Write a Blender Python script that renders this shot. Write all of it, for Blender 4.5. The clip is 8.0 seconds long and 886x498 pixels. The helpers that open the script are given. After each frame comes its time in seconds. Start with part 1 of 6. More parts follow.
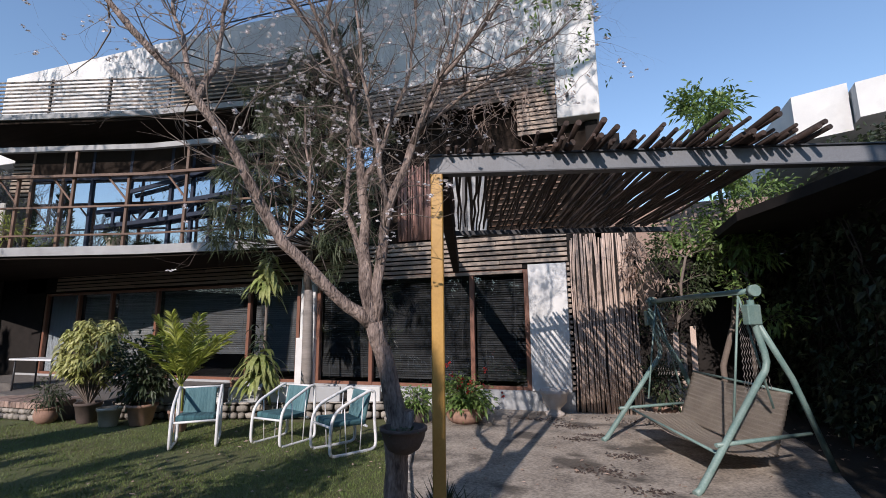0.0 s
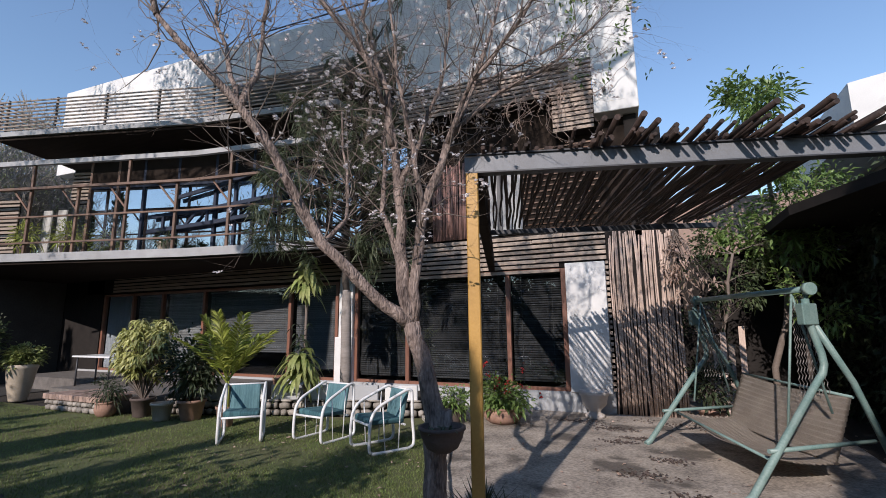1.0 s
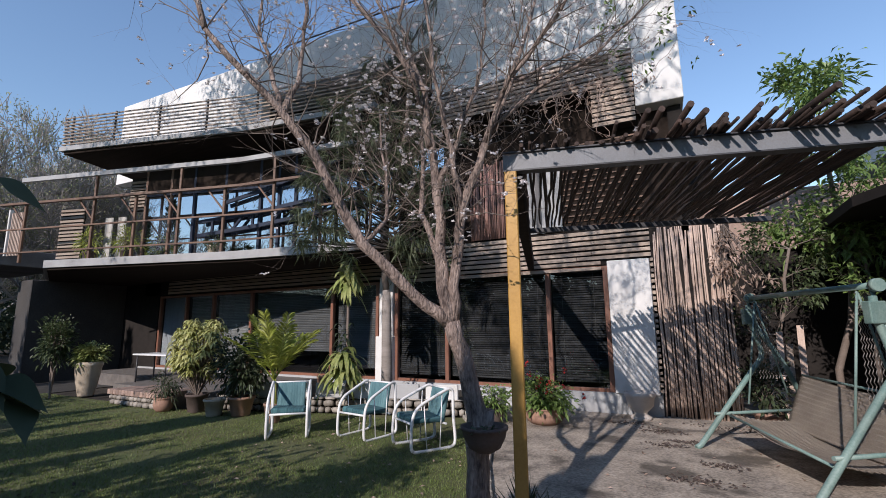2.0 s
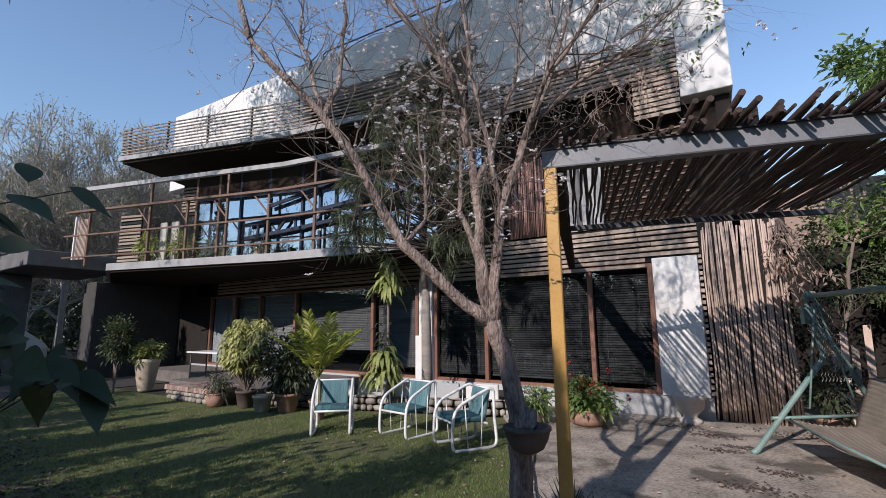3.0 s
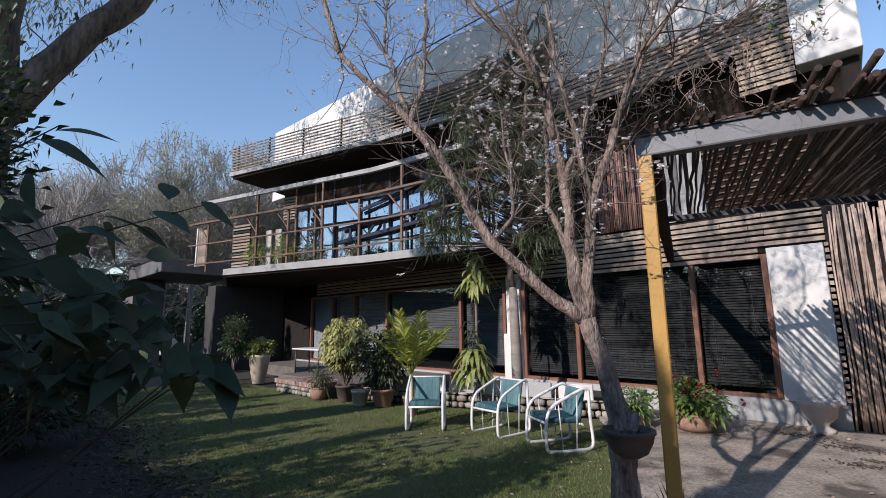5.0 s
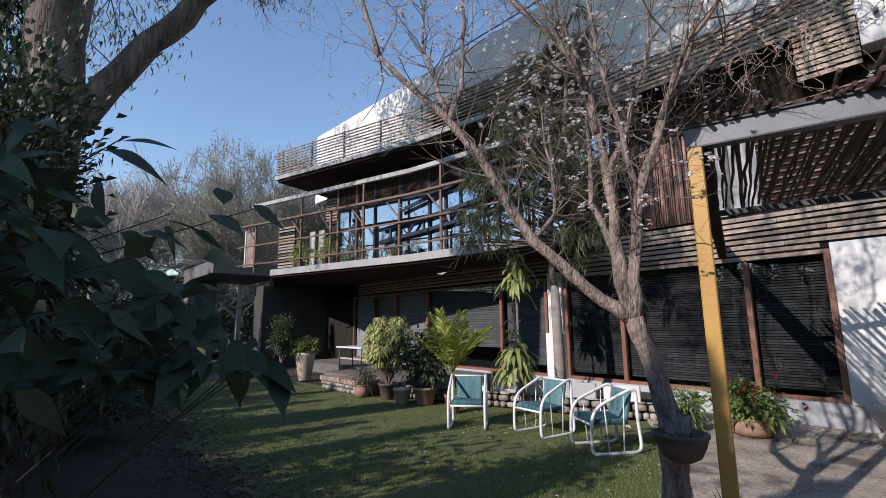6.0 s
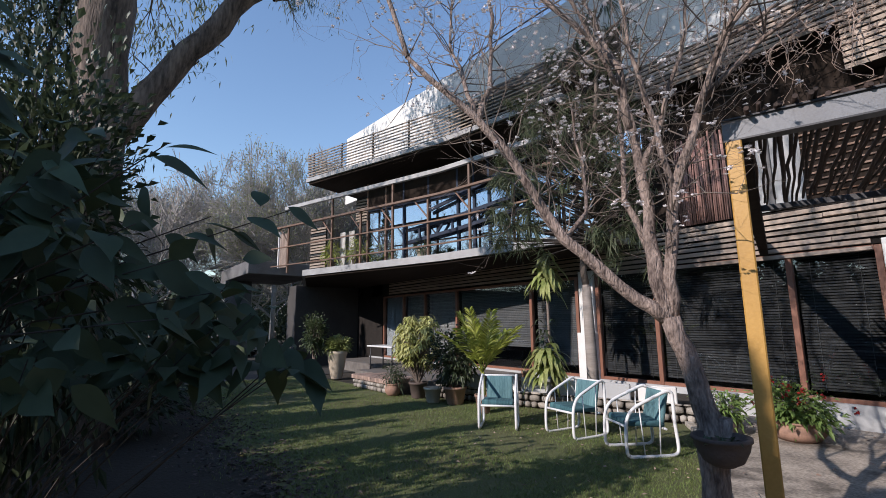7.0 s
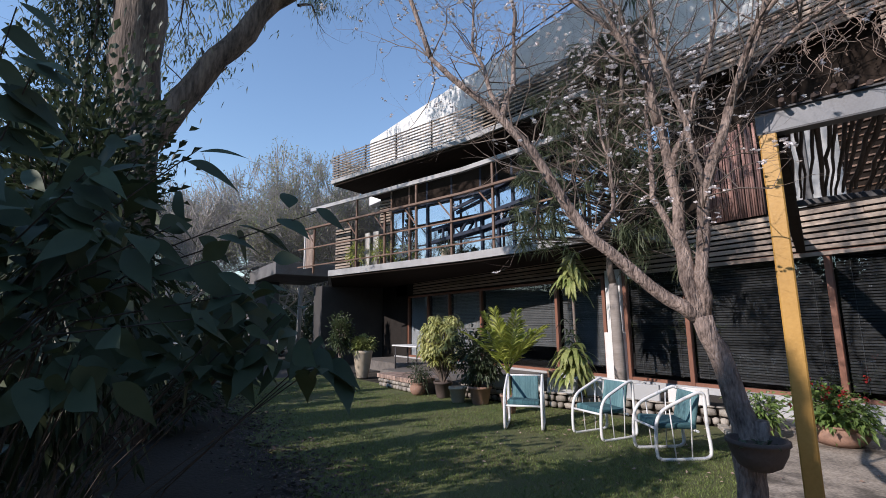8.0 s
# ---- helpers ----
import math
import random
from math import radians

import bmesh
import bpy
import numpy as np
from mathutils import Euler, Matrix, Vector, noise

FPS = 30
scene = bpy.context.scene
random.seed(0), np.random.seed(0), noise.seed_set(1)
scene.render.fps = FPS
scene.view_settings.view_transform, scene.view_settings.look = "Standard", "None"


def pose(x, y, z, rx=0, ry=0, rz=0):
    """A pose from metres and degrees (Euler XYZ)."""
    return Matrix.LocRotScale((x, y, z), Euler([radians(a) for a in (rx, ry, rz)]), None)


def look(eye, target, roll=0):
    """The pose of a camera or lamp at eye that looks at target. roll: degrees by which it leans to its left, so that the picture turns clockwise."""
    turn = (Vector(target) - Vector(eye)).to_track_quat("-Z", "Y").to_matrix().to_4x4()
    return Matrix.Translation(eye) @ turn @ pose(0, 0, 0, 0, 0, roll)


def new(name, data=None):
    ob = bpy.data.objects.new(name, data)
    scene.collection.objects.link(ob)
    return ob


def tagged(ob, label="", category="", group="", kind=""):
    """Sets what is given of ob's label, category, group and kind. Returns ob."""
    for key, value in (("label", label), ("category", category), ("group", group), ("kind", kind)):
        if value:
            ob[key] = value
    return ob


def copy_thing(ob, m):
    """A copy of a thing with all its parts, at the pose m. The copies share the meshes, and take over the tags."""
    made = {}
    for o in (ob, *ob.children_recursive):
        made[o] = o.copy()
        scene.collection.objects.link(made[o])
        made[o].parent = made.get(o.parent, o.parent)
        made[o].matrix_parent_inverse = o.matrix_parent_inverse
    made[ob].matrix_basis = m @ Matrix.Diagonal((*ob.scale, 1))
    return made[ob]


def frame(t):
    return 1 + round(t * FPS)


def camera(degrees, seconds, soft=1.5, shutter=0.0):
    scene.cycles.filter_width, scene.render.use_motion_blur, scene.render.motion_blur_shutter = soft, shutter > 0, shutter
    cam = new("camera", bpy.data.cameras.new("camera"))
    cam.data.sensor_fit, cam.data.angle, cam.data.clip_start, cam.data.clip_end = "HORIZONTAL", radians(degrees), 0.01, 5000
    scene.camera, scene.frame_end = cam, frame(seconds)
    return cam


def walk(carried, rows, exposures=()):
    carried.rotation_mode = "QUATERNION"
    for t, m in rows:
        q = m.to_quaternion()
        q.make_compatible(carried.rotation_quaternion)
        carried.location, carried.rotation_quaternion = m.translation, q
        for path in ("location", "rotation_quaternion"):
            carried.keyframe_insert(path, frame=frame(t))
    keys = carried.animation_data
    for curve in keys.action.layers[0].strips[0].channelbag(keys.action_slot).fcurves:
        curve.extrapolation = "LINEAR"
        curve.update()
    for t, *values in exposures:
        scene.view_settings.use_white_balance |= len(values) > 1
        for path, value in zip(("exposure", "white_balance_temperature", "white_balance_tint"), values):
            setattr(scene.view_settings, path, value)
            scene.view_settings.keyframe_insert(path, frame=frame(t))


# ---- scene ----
# camera: a slow turn to the left on a small arc; rows of t, x, y, yaw, pitch, roll
cam = camera(88.13, 8.0, soft=0.9)
EYE = 1.65
PATH = [
    (0.0, -0.053, 0.151, 19.30, 9.60, -0.64),
    (0.5, -0.059, 0.149, 21.60, 9.60, -0.60),
    (1.0, -0.064, 0.147, 23.70, 9.60, -0.55),
    (1.5, -0.070, 0.144, 26.07, 9.59, -0.60),
    (3.0, -0.088, 0.134, 33.25, 9.55, -0.55),
    (3.5, -0.094, 0.130, 35.76, 9.52, -0.57),
    (4.0, -0.099, 0.125, 38.40, 9.50, -0.60),
    (4.5, -0.105, 0.120, 41.15, 9.48, -0.66),
    (6.0, -0.121, 0.105, 48.87, 9.37, -0.61),
    (6.5, -0.124, 0.101, 50.80, 9.36, -0.51),
    (7.0, -0.127, 0.097, 52.49, 9.33, -0.52),
    (7.5, -0.130, 0.094, 54.09, 9.33, -0.54),
    (8.0, -0.132, 0.091, 55.46, 9.31, -0.53),
]
walk(cam, [(t, pose(x, y, EYE, 90, 0, yaw) @ pose(0, 0, 0, pitch, 0, 0) @ pose(0, 0, 0, 0, 0, roll)) for t, x, y, yaw, pitch, roll in PATH],
     exposures=((0.0, 0.24, 6440, 18), (4.0, 0.28, 6440, 18), (8.0, 0.40, 6440, 18)))

# ---------- world and sun ----------
world = bpy.data.worlds.new("sky")
scene.world = world
world.use_nodes = True
wn = world.node_tree.nodes
sky = wn.new("ShaderNodeTexSky")
sky.sky_type = 'NISHITA'
sky.sun_disc = False
SUN_EL, SUN_AZ = 27.0, 3.0      # the light travels towards +y, from behind the camera
sky.sun_elevation = radians(SUN_EL)
sky.sun_rotation = radians(180 + SUN_AZ)
sky.air_density, sky.dust_density, sky.ozone_density = 1.45, 0.0, 4.2
world.node_tree.links.new(sky.outputs[0], wn["Background"].inputs[0])
wn["Background"].inputs[1].default_value = 0.15
sun = new("sun", bpy.data.lights.new("sun", 'SUN'))
sun.data.energy, sun.data.angle, sun.data.color = 3.9, radians(0.5), (1.0, 0.93, 0.84)
_a = radians(SUN_AZ)
_s = Vector((math.sin(_a) * math.cos(radians(SUN_EL)), math.cos(_a) * math.cos(radians(SUN_EL)), -math.sin(radians(SUN_EL))))
sun.matrix_basis = look((0, -20, 20), Vector((0, -20, 20)) + _s)


# ---------- materials ----------
def mat(name, a, b=None, rough=0.7, metal=0.0, scale=6.0, fine=60.0, bump=0.2, depth=0.01, rnd=0.0, stretch=(1, 1, 1), spec=0.5, island=False, dirt=0.0, coat=0.0, trans=0.0, blotch=0.6, stain=(1.3, 0.5, 0.72)):
    """Two colours mixed by a coarse and a fine noise, with fine relief; rnd varies the piece's value."""
    m = bpy.data.materials.new(name)
    m.use_nodes = True
    n, l = m.node_tree.nodes, m.node_tree.links
    p = n["Principled BSDF"]
    b = b or tuple(c * 0.8 for c in a)
    tc = n.new("ShaderNodeTexCoord")
    mp = n.new("ShaderNodeMapping")
    mp.inputs["Scale"].default_value = stretch
    l.new(tc.outputs["Object"], mp.inputs[0])
    big, small = n.new("ShaderNodeTexNoise"), n.new("ShaderNodeTexNoise")
    big.inputs["Scale"].default_value, small.inputs["Scale"].default_value = scale, fine
    big.inputs["Detail"].default_value, small.inputs["Detail"].default_value = 6, 4
    l.new(mp.outputs[0], big.inputs["Vector"])
    l.new(mp.outputs[0], small.inputs["Vector"])
    add = n.new("ShaderNodeMix")
    add.inputs[0].default_value = 1 - blotch
    l.new(big.outputs[0], add.inputs[2])
    l.new(small.outputs[0], add.inputs[3])
    ramp = n.new("ShaderNodeMapRange")
    ramp.inputs["From Min"].default_value, ramp.inputs["From Max"].default_value = 0.35, 0.65
    l.new(add.outputs[0], ramp.inputs[0])
    mix = n.new("ShaderNodeMix")
    mix.data_type = 'RGBA'
    mix.inputs[6].default_value, mix.inputs[7].default_value = (*a, 1), (*b, 1)
    l.new(ramp.outputs[0], mix.inputs[0])
    col = mix.outputs[2]
    if dirt:
        st = n.new("ShaderNodeTexNoise")
        st.inputs["Scale"].default_value, st.inputs["Detail"].default_value = stain[0], 8
        l.new(tc.outputs["Object"], st.inputs["Vector"])
        mr = n.new("ShaderNodeMapRange")
        mr.inputs["From Min"].default_value, mr.inputs["From Max"].default_value = stain[1], stain[2]
        mr.inputs["To Max"].default_value = dirt
        l.new(st.outputs[0], mr.inputs[0])
        mx = n.new("ShaderNodeMix")
        mx.data_type = 'RGBA'
        mx.inputs[7].default_value = (0.07, 0.06, 0.05, 1)
        l.new(mr.outputs[0], mx.inputs[0])
        l.new(col, mx.inputs[6])
        col = mx.outputs[2]
    if rnd:
        hsv = n.new("ShaderNodeHueSaturation")
        src = n.new("ShaderNodeNewGeometry") if island else n.new("ShaderNodeObjectInfo")
        mr = n.new("ShaderNodeMapRange")
        mr.inputs["To Min"].default_value, mr.inputs["To Max"].default_value = 1 - rnd, 1 + rnd
        l.new(src.outputs["Random Per Island" if island else "Random"], mr.inputs[0])
        l.new(mr.outputs[0], hsv.inputs["Value"])
        l.new(col, hsv.inputs["Color"])
        col = hsv.outputs[0]
    l.new(col, p.inputs["Base Color"])
    p.inputs["Roughness"].default_value, p.inputs["Metallic"].default_value = rough, metal
    p.inputs["Specular IOR Level"].default_value = spec
    p.inputs["Coat Weight"].default_value = coat
    if bump:
        bp = n.new("ShaderNodeBump")
        bp.inputs["Strength"].default_value, bp.inputs["Distance"].default_value = bump, depth
        l.new(small.outputs[0], bp.inputs["Height"])
        l.new(bp.outputs[0], p.inputs["Normal"])
    if trans:
        t = n.new("ShaderNodeBsdfTranslucent")
        l.new(col, t.inputs[0])
        ms = n.new("ShaderNodeMixShader")
        ms.inputs[0].default_value = trans
        l.new(p.outputs[0], ms.inputs[1])
        l.new(t.outputs[0], ms.inputs[2])
        l.new(ms.outputs[0], n["Material Output"].inputs[0])
    return m


def glass(name, tint=(0.9, 0.95, 1.0), mirror=0.04):
    """Thin pane: see-through, with a gloss on top that grows towards grazing view."""
    m = bpy.data.materials.new(name)
    m.use_nodes = True
    n, l = m.node_tree.nodes, m.node_tree.links
    n.remove(n["Principled BSDF"])
    tr, gl, lw, ms = n.new("ShaderNodeBsdfTransparent"), n.new("ShaderNodeBsdfGlossy"), n.new("ShaderNodeLayerWeight"), n.new("ShaderNodeMixShader")
    tr.inputs[0].default_value = (*tint, 1)
    gl.inputs["Roughness"].default_value = 0.01
    gl.inputs[0].default_value = (0.95, 0.97, 1.0, 1)
    lw.inputs[0].default_value = 0.5
    pw, mx = n.new("ShaderNodeMath"), n.new("ShaderNodeMapRange")
    pw.operation = 'POWER'
    pw.inputs[1].default_value = 5
    mx.inputs["To Min"].default_value, mx.inputs["To Max"].default_value = mirror, 1.0
    l.new(lw.outputs["Facing"], pw.inputs[0])
    l.new(pw.outputs[0], mx.inputs[0])
    l.new(mx.outputs[0], ms.inputs[0])
    l.new(tr.outputs[0], ms.inputs[1])
    l.new(gl.outputs[0], ms.inputs[2])
    l.new(ms.outputs[0], n["Material Output"].inputs[0])
    return m


M_PLASTER = mat("white_plaster", (0.72, 0.72, 0.70), (0.60, 0.60, 0.59), 0.85, scale=1.5, fine=90, bump=0.25, depth=0.004, dirt=0.25)
M_CONCRETE = mat("grey_concrete", (0.42, 0.43, 0.43), (0.36, 0.37, 0.38), 0.8, scale=1.2, fine=70, bump=0.25, depth=0.005, dirt=0.35)
M_STEEL = mat("grey_painted_steel", (0.36, 0.36, 0.36), (0.27, 0.27, 0.27), 0.5, scale=3, fine=80, bump=0.08, dirt=0.3)
M_DARKSTEEL = mat("dark_steel", (0.035, 0.037, 0.042), (0.05, 0.05, 0.055), 0.5, scale=5, fine=60, bump=0.05)
M_SLAT = mat("weathered_wood_slat", (0.47, 0.38, 0.31), (0.29, 0.225, 0.18), 0.8, scale=2, fine=26, stretch=(0.35, 3, 6), bump=0.35, rnd=0.25)
M_BROWN = mat("brown_wood", (0.17, 0.095, 0.06), (0.10, 0.055, 0.035), 0.6, scale=3, fine=30, stretch=(1, 1, 0.2), bump=0.2, rnd=0.15)
# near-black colour that holds the shade of rooms, recesses and shaded walls
M_BACK = mat("shade_dark_backing", (0.03, 0.026, 0.024), (0.02, 0.018, 0.017), 0.9, scale=4, bump=0.1, spec=0.1)
M_BEAM = mat("slate_grey_steel", (0.20, 0.21, 0.225), (0.15, 0.155, 0.165), 0.5, scale=3, fine=80, bump=0.08, dirt=0.3)
# dark brown timber, made near-black to hold the shade under the overhangs
M_SOFFIT = mat("dark_timber_with_shade", (0.032, 0.024, 0.02), (0.02, 0.015, 0.012), 0.9, scale=2, fine=30, stretch=(0.3, 4, 1), bump=0.2, spec=0.08)
M_BAMBOO = mat("dry_reed", (0.56, 0.44, 0.365), (0.38, 0.28, 0.225), 0.75, scale=5, fine=30, stretch=(3, 3, 0.5), bump=0.3, rnd=0.25)
M_POLE = mat("eucalyptus_pole", (0.060, 0.036, 0.028), (0.018, 0.012, 0.010), 0.8, scale=4, fine=30, bump=0.5, rnd=0.4)
M_OCHRE = mat("ochre_painted_steel", (0.50, 0.29, 0.075), (0.40, 0.22, 0.05), 0.45, scale=2.5, fine=50, bump=0.08, dirt=0.18)
M_BARK = mat("grey_brown_bark", (0.42, 0.325, 0.275), (0.06, 0.042, 0.036), 0.9, scale=15, fine=75, stretch=(1, 1, 0.3), bump=1.0, depth=0.03)
M_GLASS = glass("window_glass", mirror=0.04)
M_GLASSBLUE = glass("balcony_glass", (0.35, 0.39, 0.44), 0.45)
M_LAWN = mat("lawn_soil", (0.075, 0.105, 0.03), (0.12, 0.105, 0.05), 0.95, scale=0.9, fine=40, bump=0.6, depth=0.02)
M_PAVE = mat("patio_concrete", (0.49, 0.425, 0.355), (0.15, 0.13, 0.11), 0.85, blotch=0.45, stain=(1.1, 0.55, 0.62), scale=2.2, fine=34, bump=0.35, depth=0.006, dirt=0.75)
M_ASPHALT = mat("dark_drive_surface", (0.055, 0.052, 0.048), (0.035, 0.033, 0.03), 0.9, scale=2, fine=50, bump=0.4)
# near-black earth: the shade over the near lawn is put into its colour
M_EARTH = mat("earth_with_shade", (0.042, 0.034, 0.025), (0.026, 0.021, 0.016), 0.95, scale=1.1, fine=25, bump=0.6, depth=0.03)


# ---------- builders ----------
def box(bm, x0, x1, y0, y1, z0, z1, m=None):
    r = bmesh.ops.create_cube(bm, size=1.0, matrix=(m or Matrix()) @ Matrix.Translation(((x0 + x1) / 2, (y0 + y1) / 2, (z0 + z1) / 2)) @ Matrix.Diagonal((x1 - x0, y1 - y0, z1 - z0, 1)))
    return r["verts"]


def bar(bm, a, b, w, h=None, up=(0, 0, 1)):
    """A square-section bar from a to b; w across, h along up."""
    a, b = Vector(a), Vector(b)
    d = (b - a)
    length = d.length
    d.normalize()
    s = d.cross(Vector(up))
    if s.length < 1e-4:
        s = d.cross(Vector((1, 0, 0)))
    s.normalize()
    u = s.cross(d)
    m = Matrix((d, s, u)).transposed().to_4x4()
    m.translation = (a + b) / 2
    return box(bm, -length / 2, length / 2, -w / 2, w / 2, -(h or w) / 2, (h or w) / 2, m)


def tube(bm, pts, radii, sides=8, cap=True):
    """A bent tube through pts with a radius each."""
    pts = [Vector(p) for p in pts]
    if not isinstance(radii, (list, tuple)):
        radii = [radii] * len(pts)
    rings = []
    ref = None
    for i, p in enumerate(pts):
        d = (pts[min(i + 1, len(pts) - 1)] - pts[max(i - 1, 0)]).normalized()
        if ref is None:
            ref = d.orthogonal().normalized()
        s = (ref - d * ref.dot(d))
        s = s.normalized() if s.length > 1e-5 else d.orthogonal().normalized()
        ref = s
        t = d.cross(s)
        rings.append([bm.verts.new(p + (s * math.cos(2 * math.pi * k / sides) + t * math.sin(2 * math.pi * k / sides)) * radii[i]) for k in range(sides)])
    for q, r in zip(rings, rings[1:]):
        for k in range(sides):
            f = bm.faces.new((q[k], q[(k + 1) % sides], r[(k + 1) % sides], r[k]))
            f.smooth = sides > 5
    if cap:
        bm.faces.new(rings[0][::-1])
        bm.faces.new(rings[-1])


def lathe(bm, prof, sides=24, at=(0, 0, 0)):
    """A turned body from (radius, height) pairs; first and last are closed when the radius is above zero."""
    at = Vector(at)
    rings = [[bm.verts.new(at + Vector((r * math.cos(2 * math.pi * k / sides), r * math.sin(2 * math.pi * k / sides), z))) for k in range(sides)] for r, z in prof]
    for q, r in zip(rings, rings[1:]):
        for k in range(sides):
            f = bm.faces.new((q[k], q[(k + 1) % sides], r[(k + 1) % sides], r[k]))
            f.smooth = True
    bm.faces.new(rings[0][::-1])
    bm.faces.new(rings[-1])


def bevel(bm, w=0.006, seg=1):
    bmesh.ops.bevel(bm, geom=[e for e in bm.edges], offset=w, segments=seg, affect='EDGES', profile=0.5)
    return bm


WORLD = {}


def wm(ob):
    return WORLD.get(ob.name, Matrix())


def thing(name, label, category, group="", at=None, kind=""):
    ob = new(name)
    ob.empty_display_size = 0.1
    if at is not None:
        ob.matrix_basis = Matrix.Translation(at)
    WORLD[ob.name] = ob.matrix_basis.copy()
    return tagged(ob, label, category, group, kind)


def adopt(ob, parent):
    ob.parent = parent
    ob.matrix_parent_inverse = wm(parent).inverted()


def mesh_of(name, bm):
    me = bpy.data.meshes.new(name)
    bmesh.ops.recalc_face_normals(bm, faces=bm.faces)
    bm.to_mesh(me)
    bm.free()
    return me


def part(name, bm, material, parent=None, label=""):
    """Links a bmesh (in world places) as one mesh object, under parent if given."""
    me = mesh_of(name, bm) if isinstance(bm, bmesh.types.BMesh) else bm
    if not me.materials:
        me.materials.append(material)
    ob = new(name, me)
    if parent:
        adopt(ob, parent)
    if label:
        ob["label"] = label
    return ob


def structure(name, bm, material, label=""):
    return tagged(part(name, bm, material), label, "", "", "structure")


def boxes(*bs):
    bm = bmesh.new()
    for b in bs:
        box(bm, *b)
    return bm


def rawmesh(name, verts, faces, material, smooth=False):
    me = bpy.data.meshes.new(name)
    verts = np.asarray(verts, dtype=np.float32).reshape(-1, 3)
    faces = np.asarray(faces, dtype=np.int32)
    k = faces.shape[1]
    me.vertices.add(len(verts))
    me.vertices.foreach_set("co", verts.ravel())
    me.loops.add(faces.size)
    me.loops.foreach_set("vertex_index", faces.ravel())
    me.polygons.add(len(faces))
    me.polygons.foreach_set("loop_start", np.arange(0, faces.size, k, dtype=np.int32))
    me.polygons.foreach_set("use_smooth", np.full(len(faces), smooth))
    me.update(calc_edges=True)
    me.validate()
    me.materials.append(material)
    return me


def unit(v):
    return v / np.maximum(np.linalg.norm(v, axis=-1, keepdims=True), 1e-9)


def leaf_mesh(name, at, way, length, width, material, droop=0.25, rng=None, lift=None):
    """Many folded, pointed leaves: at (n,3), way (n,3) along each leaf; length and width per leaf."""
    rng = rng or np.random.default_rng(1)
    n = len(at)
    at, d = np.asarray(at, float), unit(np.asarray(way, float))
    length = np.broadcast_to(np.asarray(length, float), (n,))[:, None]
    width = np.broadcast_to(np.asarray(width, float), (n,))[:, None]
    side = unit(np.cross(d, rng.normal(size=(n, 3)) * 0.5 + np.array([0, 0, 1.0])))
    up = np.cross(side, d)
    down = np.array([0, 0, -1.0])
    p0 = at
    mid = at + d * length * 0.45 + down * length * droop * 0.2
    tip = at + d * length + down * length * droop
    a1 = mid + side * width / 2 + up * width * 0.18
    a2 = mid - side * width / 2 + up * width * 0.18
    v = np.stack([p0, a1, tip, a2, mid], 1).reshape(-1, 3)
    i = np.arange(n)[:, None] * 5
    f = np.concatenate([i + np.array([[0, 1, 4]]), i + np.array([[1, 2, 4]]), i + np.array([[2, 3, 4]]), i + np.array([[3, 0, 4]])])
    return rawmesh(name, v, f, material)


def twig_mesh(name, segs, material, sides=3):
    """Many thin tapered sticks: segs (n, 8) of a, b, ra, rb."""
    s = np.asarray(segs, float)
    a, b, ra, rb = s[:, :3], s[:, 3:6], s[:, 6:7], s[:, 7:8]
    d = unit(b - a)
    o = unit(np.cross(d, np.where(np.abs(d[:, 2:3]) > 0.9, np.array([[1.0, 0, 0]]), np.array([[0, 0, 1.0]]))))
    t = np.cross(d, o)
    v = []
    for k in range(sides):
        w = o * math.cos(2 * math.pi * k / sides) + t * math.sin(2 * math.pi * k / sides)
        v += [a + w * ra, b + w * rb]
    v = np.stack(v, 1).reshape(-1, 3)
    i = np.arange(len(s))[:, None] * 2 * sides
    f = np.concatenate([i + np.array([[2 * k, 2 * ((k + 1) % sides), 2 * ((k + 1) % sides) + 1, 2 * k + 1]]) for k in range(sides)])
    return rawmesh(name, v, f, material, True)


def sprout(rng, segs, tips, p, d, length, r, level, kids=3, spread=0.6, rise=0.1, bend=0.15):
    """Grows a crooked shoot with side shoots; fills segs and tips."""
    n = 3 if level else 2
    p, d = np.asarray(p, float), np.asarray(d, float)
    for i in range(n):
        d = unit(d + rng.normal(size=3) * bend + np.array([0, 0, rise]) * 0.3)
        q = p + d * length / n
        r1 = r * (1 - 0.22)
        segs.append((*p, *q, r, r1))
        if level and (i or n < 3):
            for _ in range(kids if i == n - 1 else max(1, kids - 1)):
                e = unit(d + rng.normal(size=3) * spread + np.array([0, 0, rise]))
                sprout(rng, segs, tips, q, e, length * rng.uniform(0.5, 0.8), r1 * 0.6, level - 1, kids, spread, rise, bend)
        if level == 0:
            tips.append((q, d))
        p, r = q, r1
M_CURTAIN = mat("white_curtain", (0.8, 0.8, 0.78), (0.7, 0.7, 0.68), 0.9, scale=8, fine=60, stretch=(4, 4, 0.3), bump=0.4, trans=0.3)
M_BLINDPALE = mat("grey_blind_slat", (0.25, 0.235, 0.21), (0.18, 0.17, 0.15), 0.5, scale=4, bump=0.1, rnd=0.2)
M_BLINDMID = mat("dull_blind_slat", (0.095, 0.09, 0.08), (0.065, 0.062, 0.056), 0.6, scale=4, bump=0.1, rnd=0.2)
# the shade on the return wall is put into this dark base colour
M_WING = mat("wing_render_with_shade", (0.065, 0.062, 0.06), (0.036, 0.034, 0.033), 0.9, scale=1.2, fine=20, bump=0.3, dirt=0.4)
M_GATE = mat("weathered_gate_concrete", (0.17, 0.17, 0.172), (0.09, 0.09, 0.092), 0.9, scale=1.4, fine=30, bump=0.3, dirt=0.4)
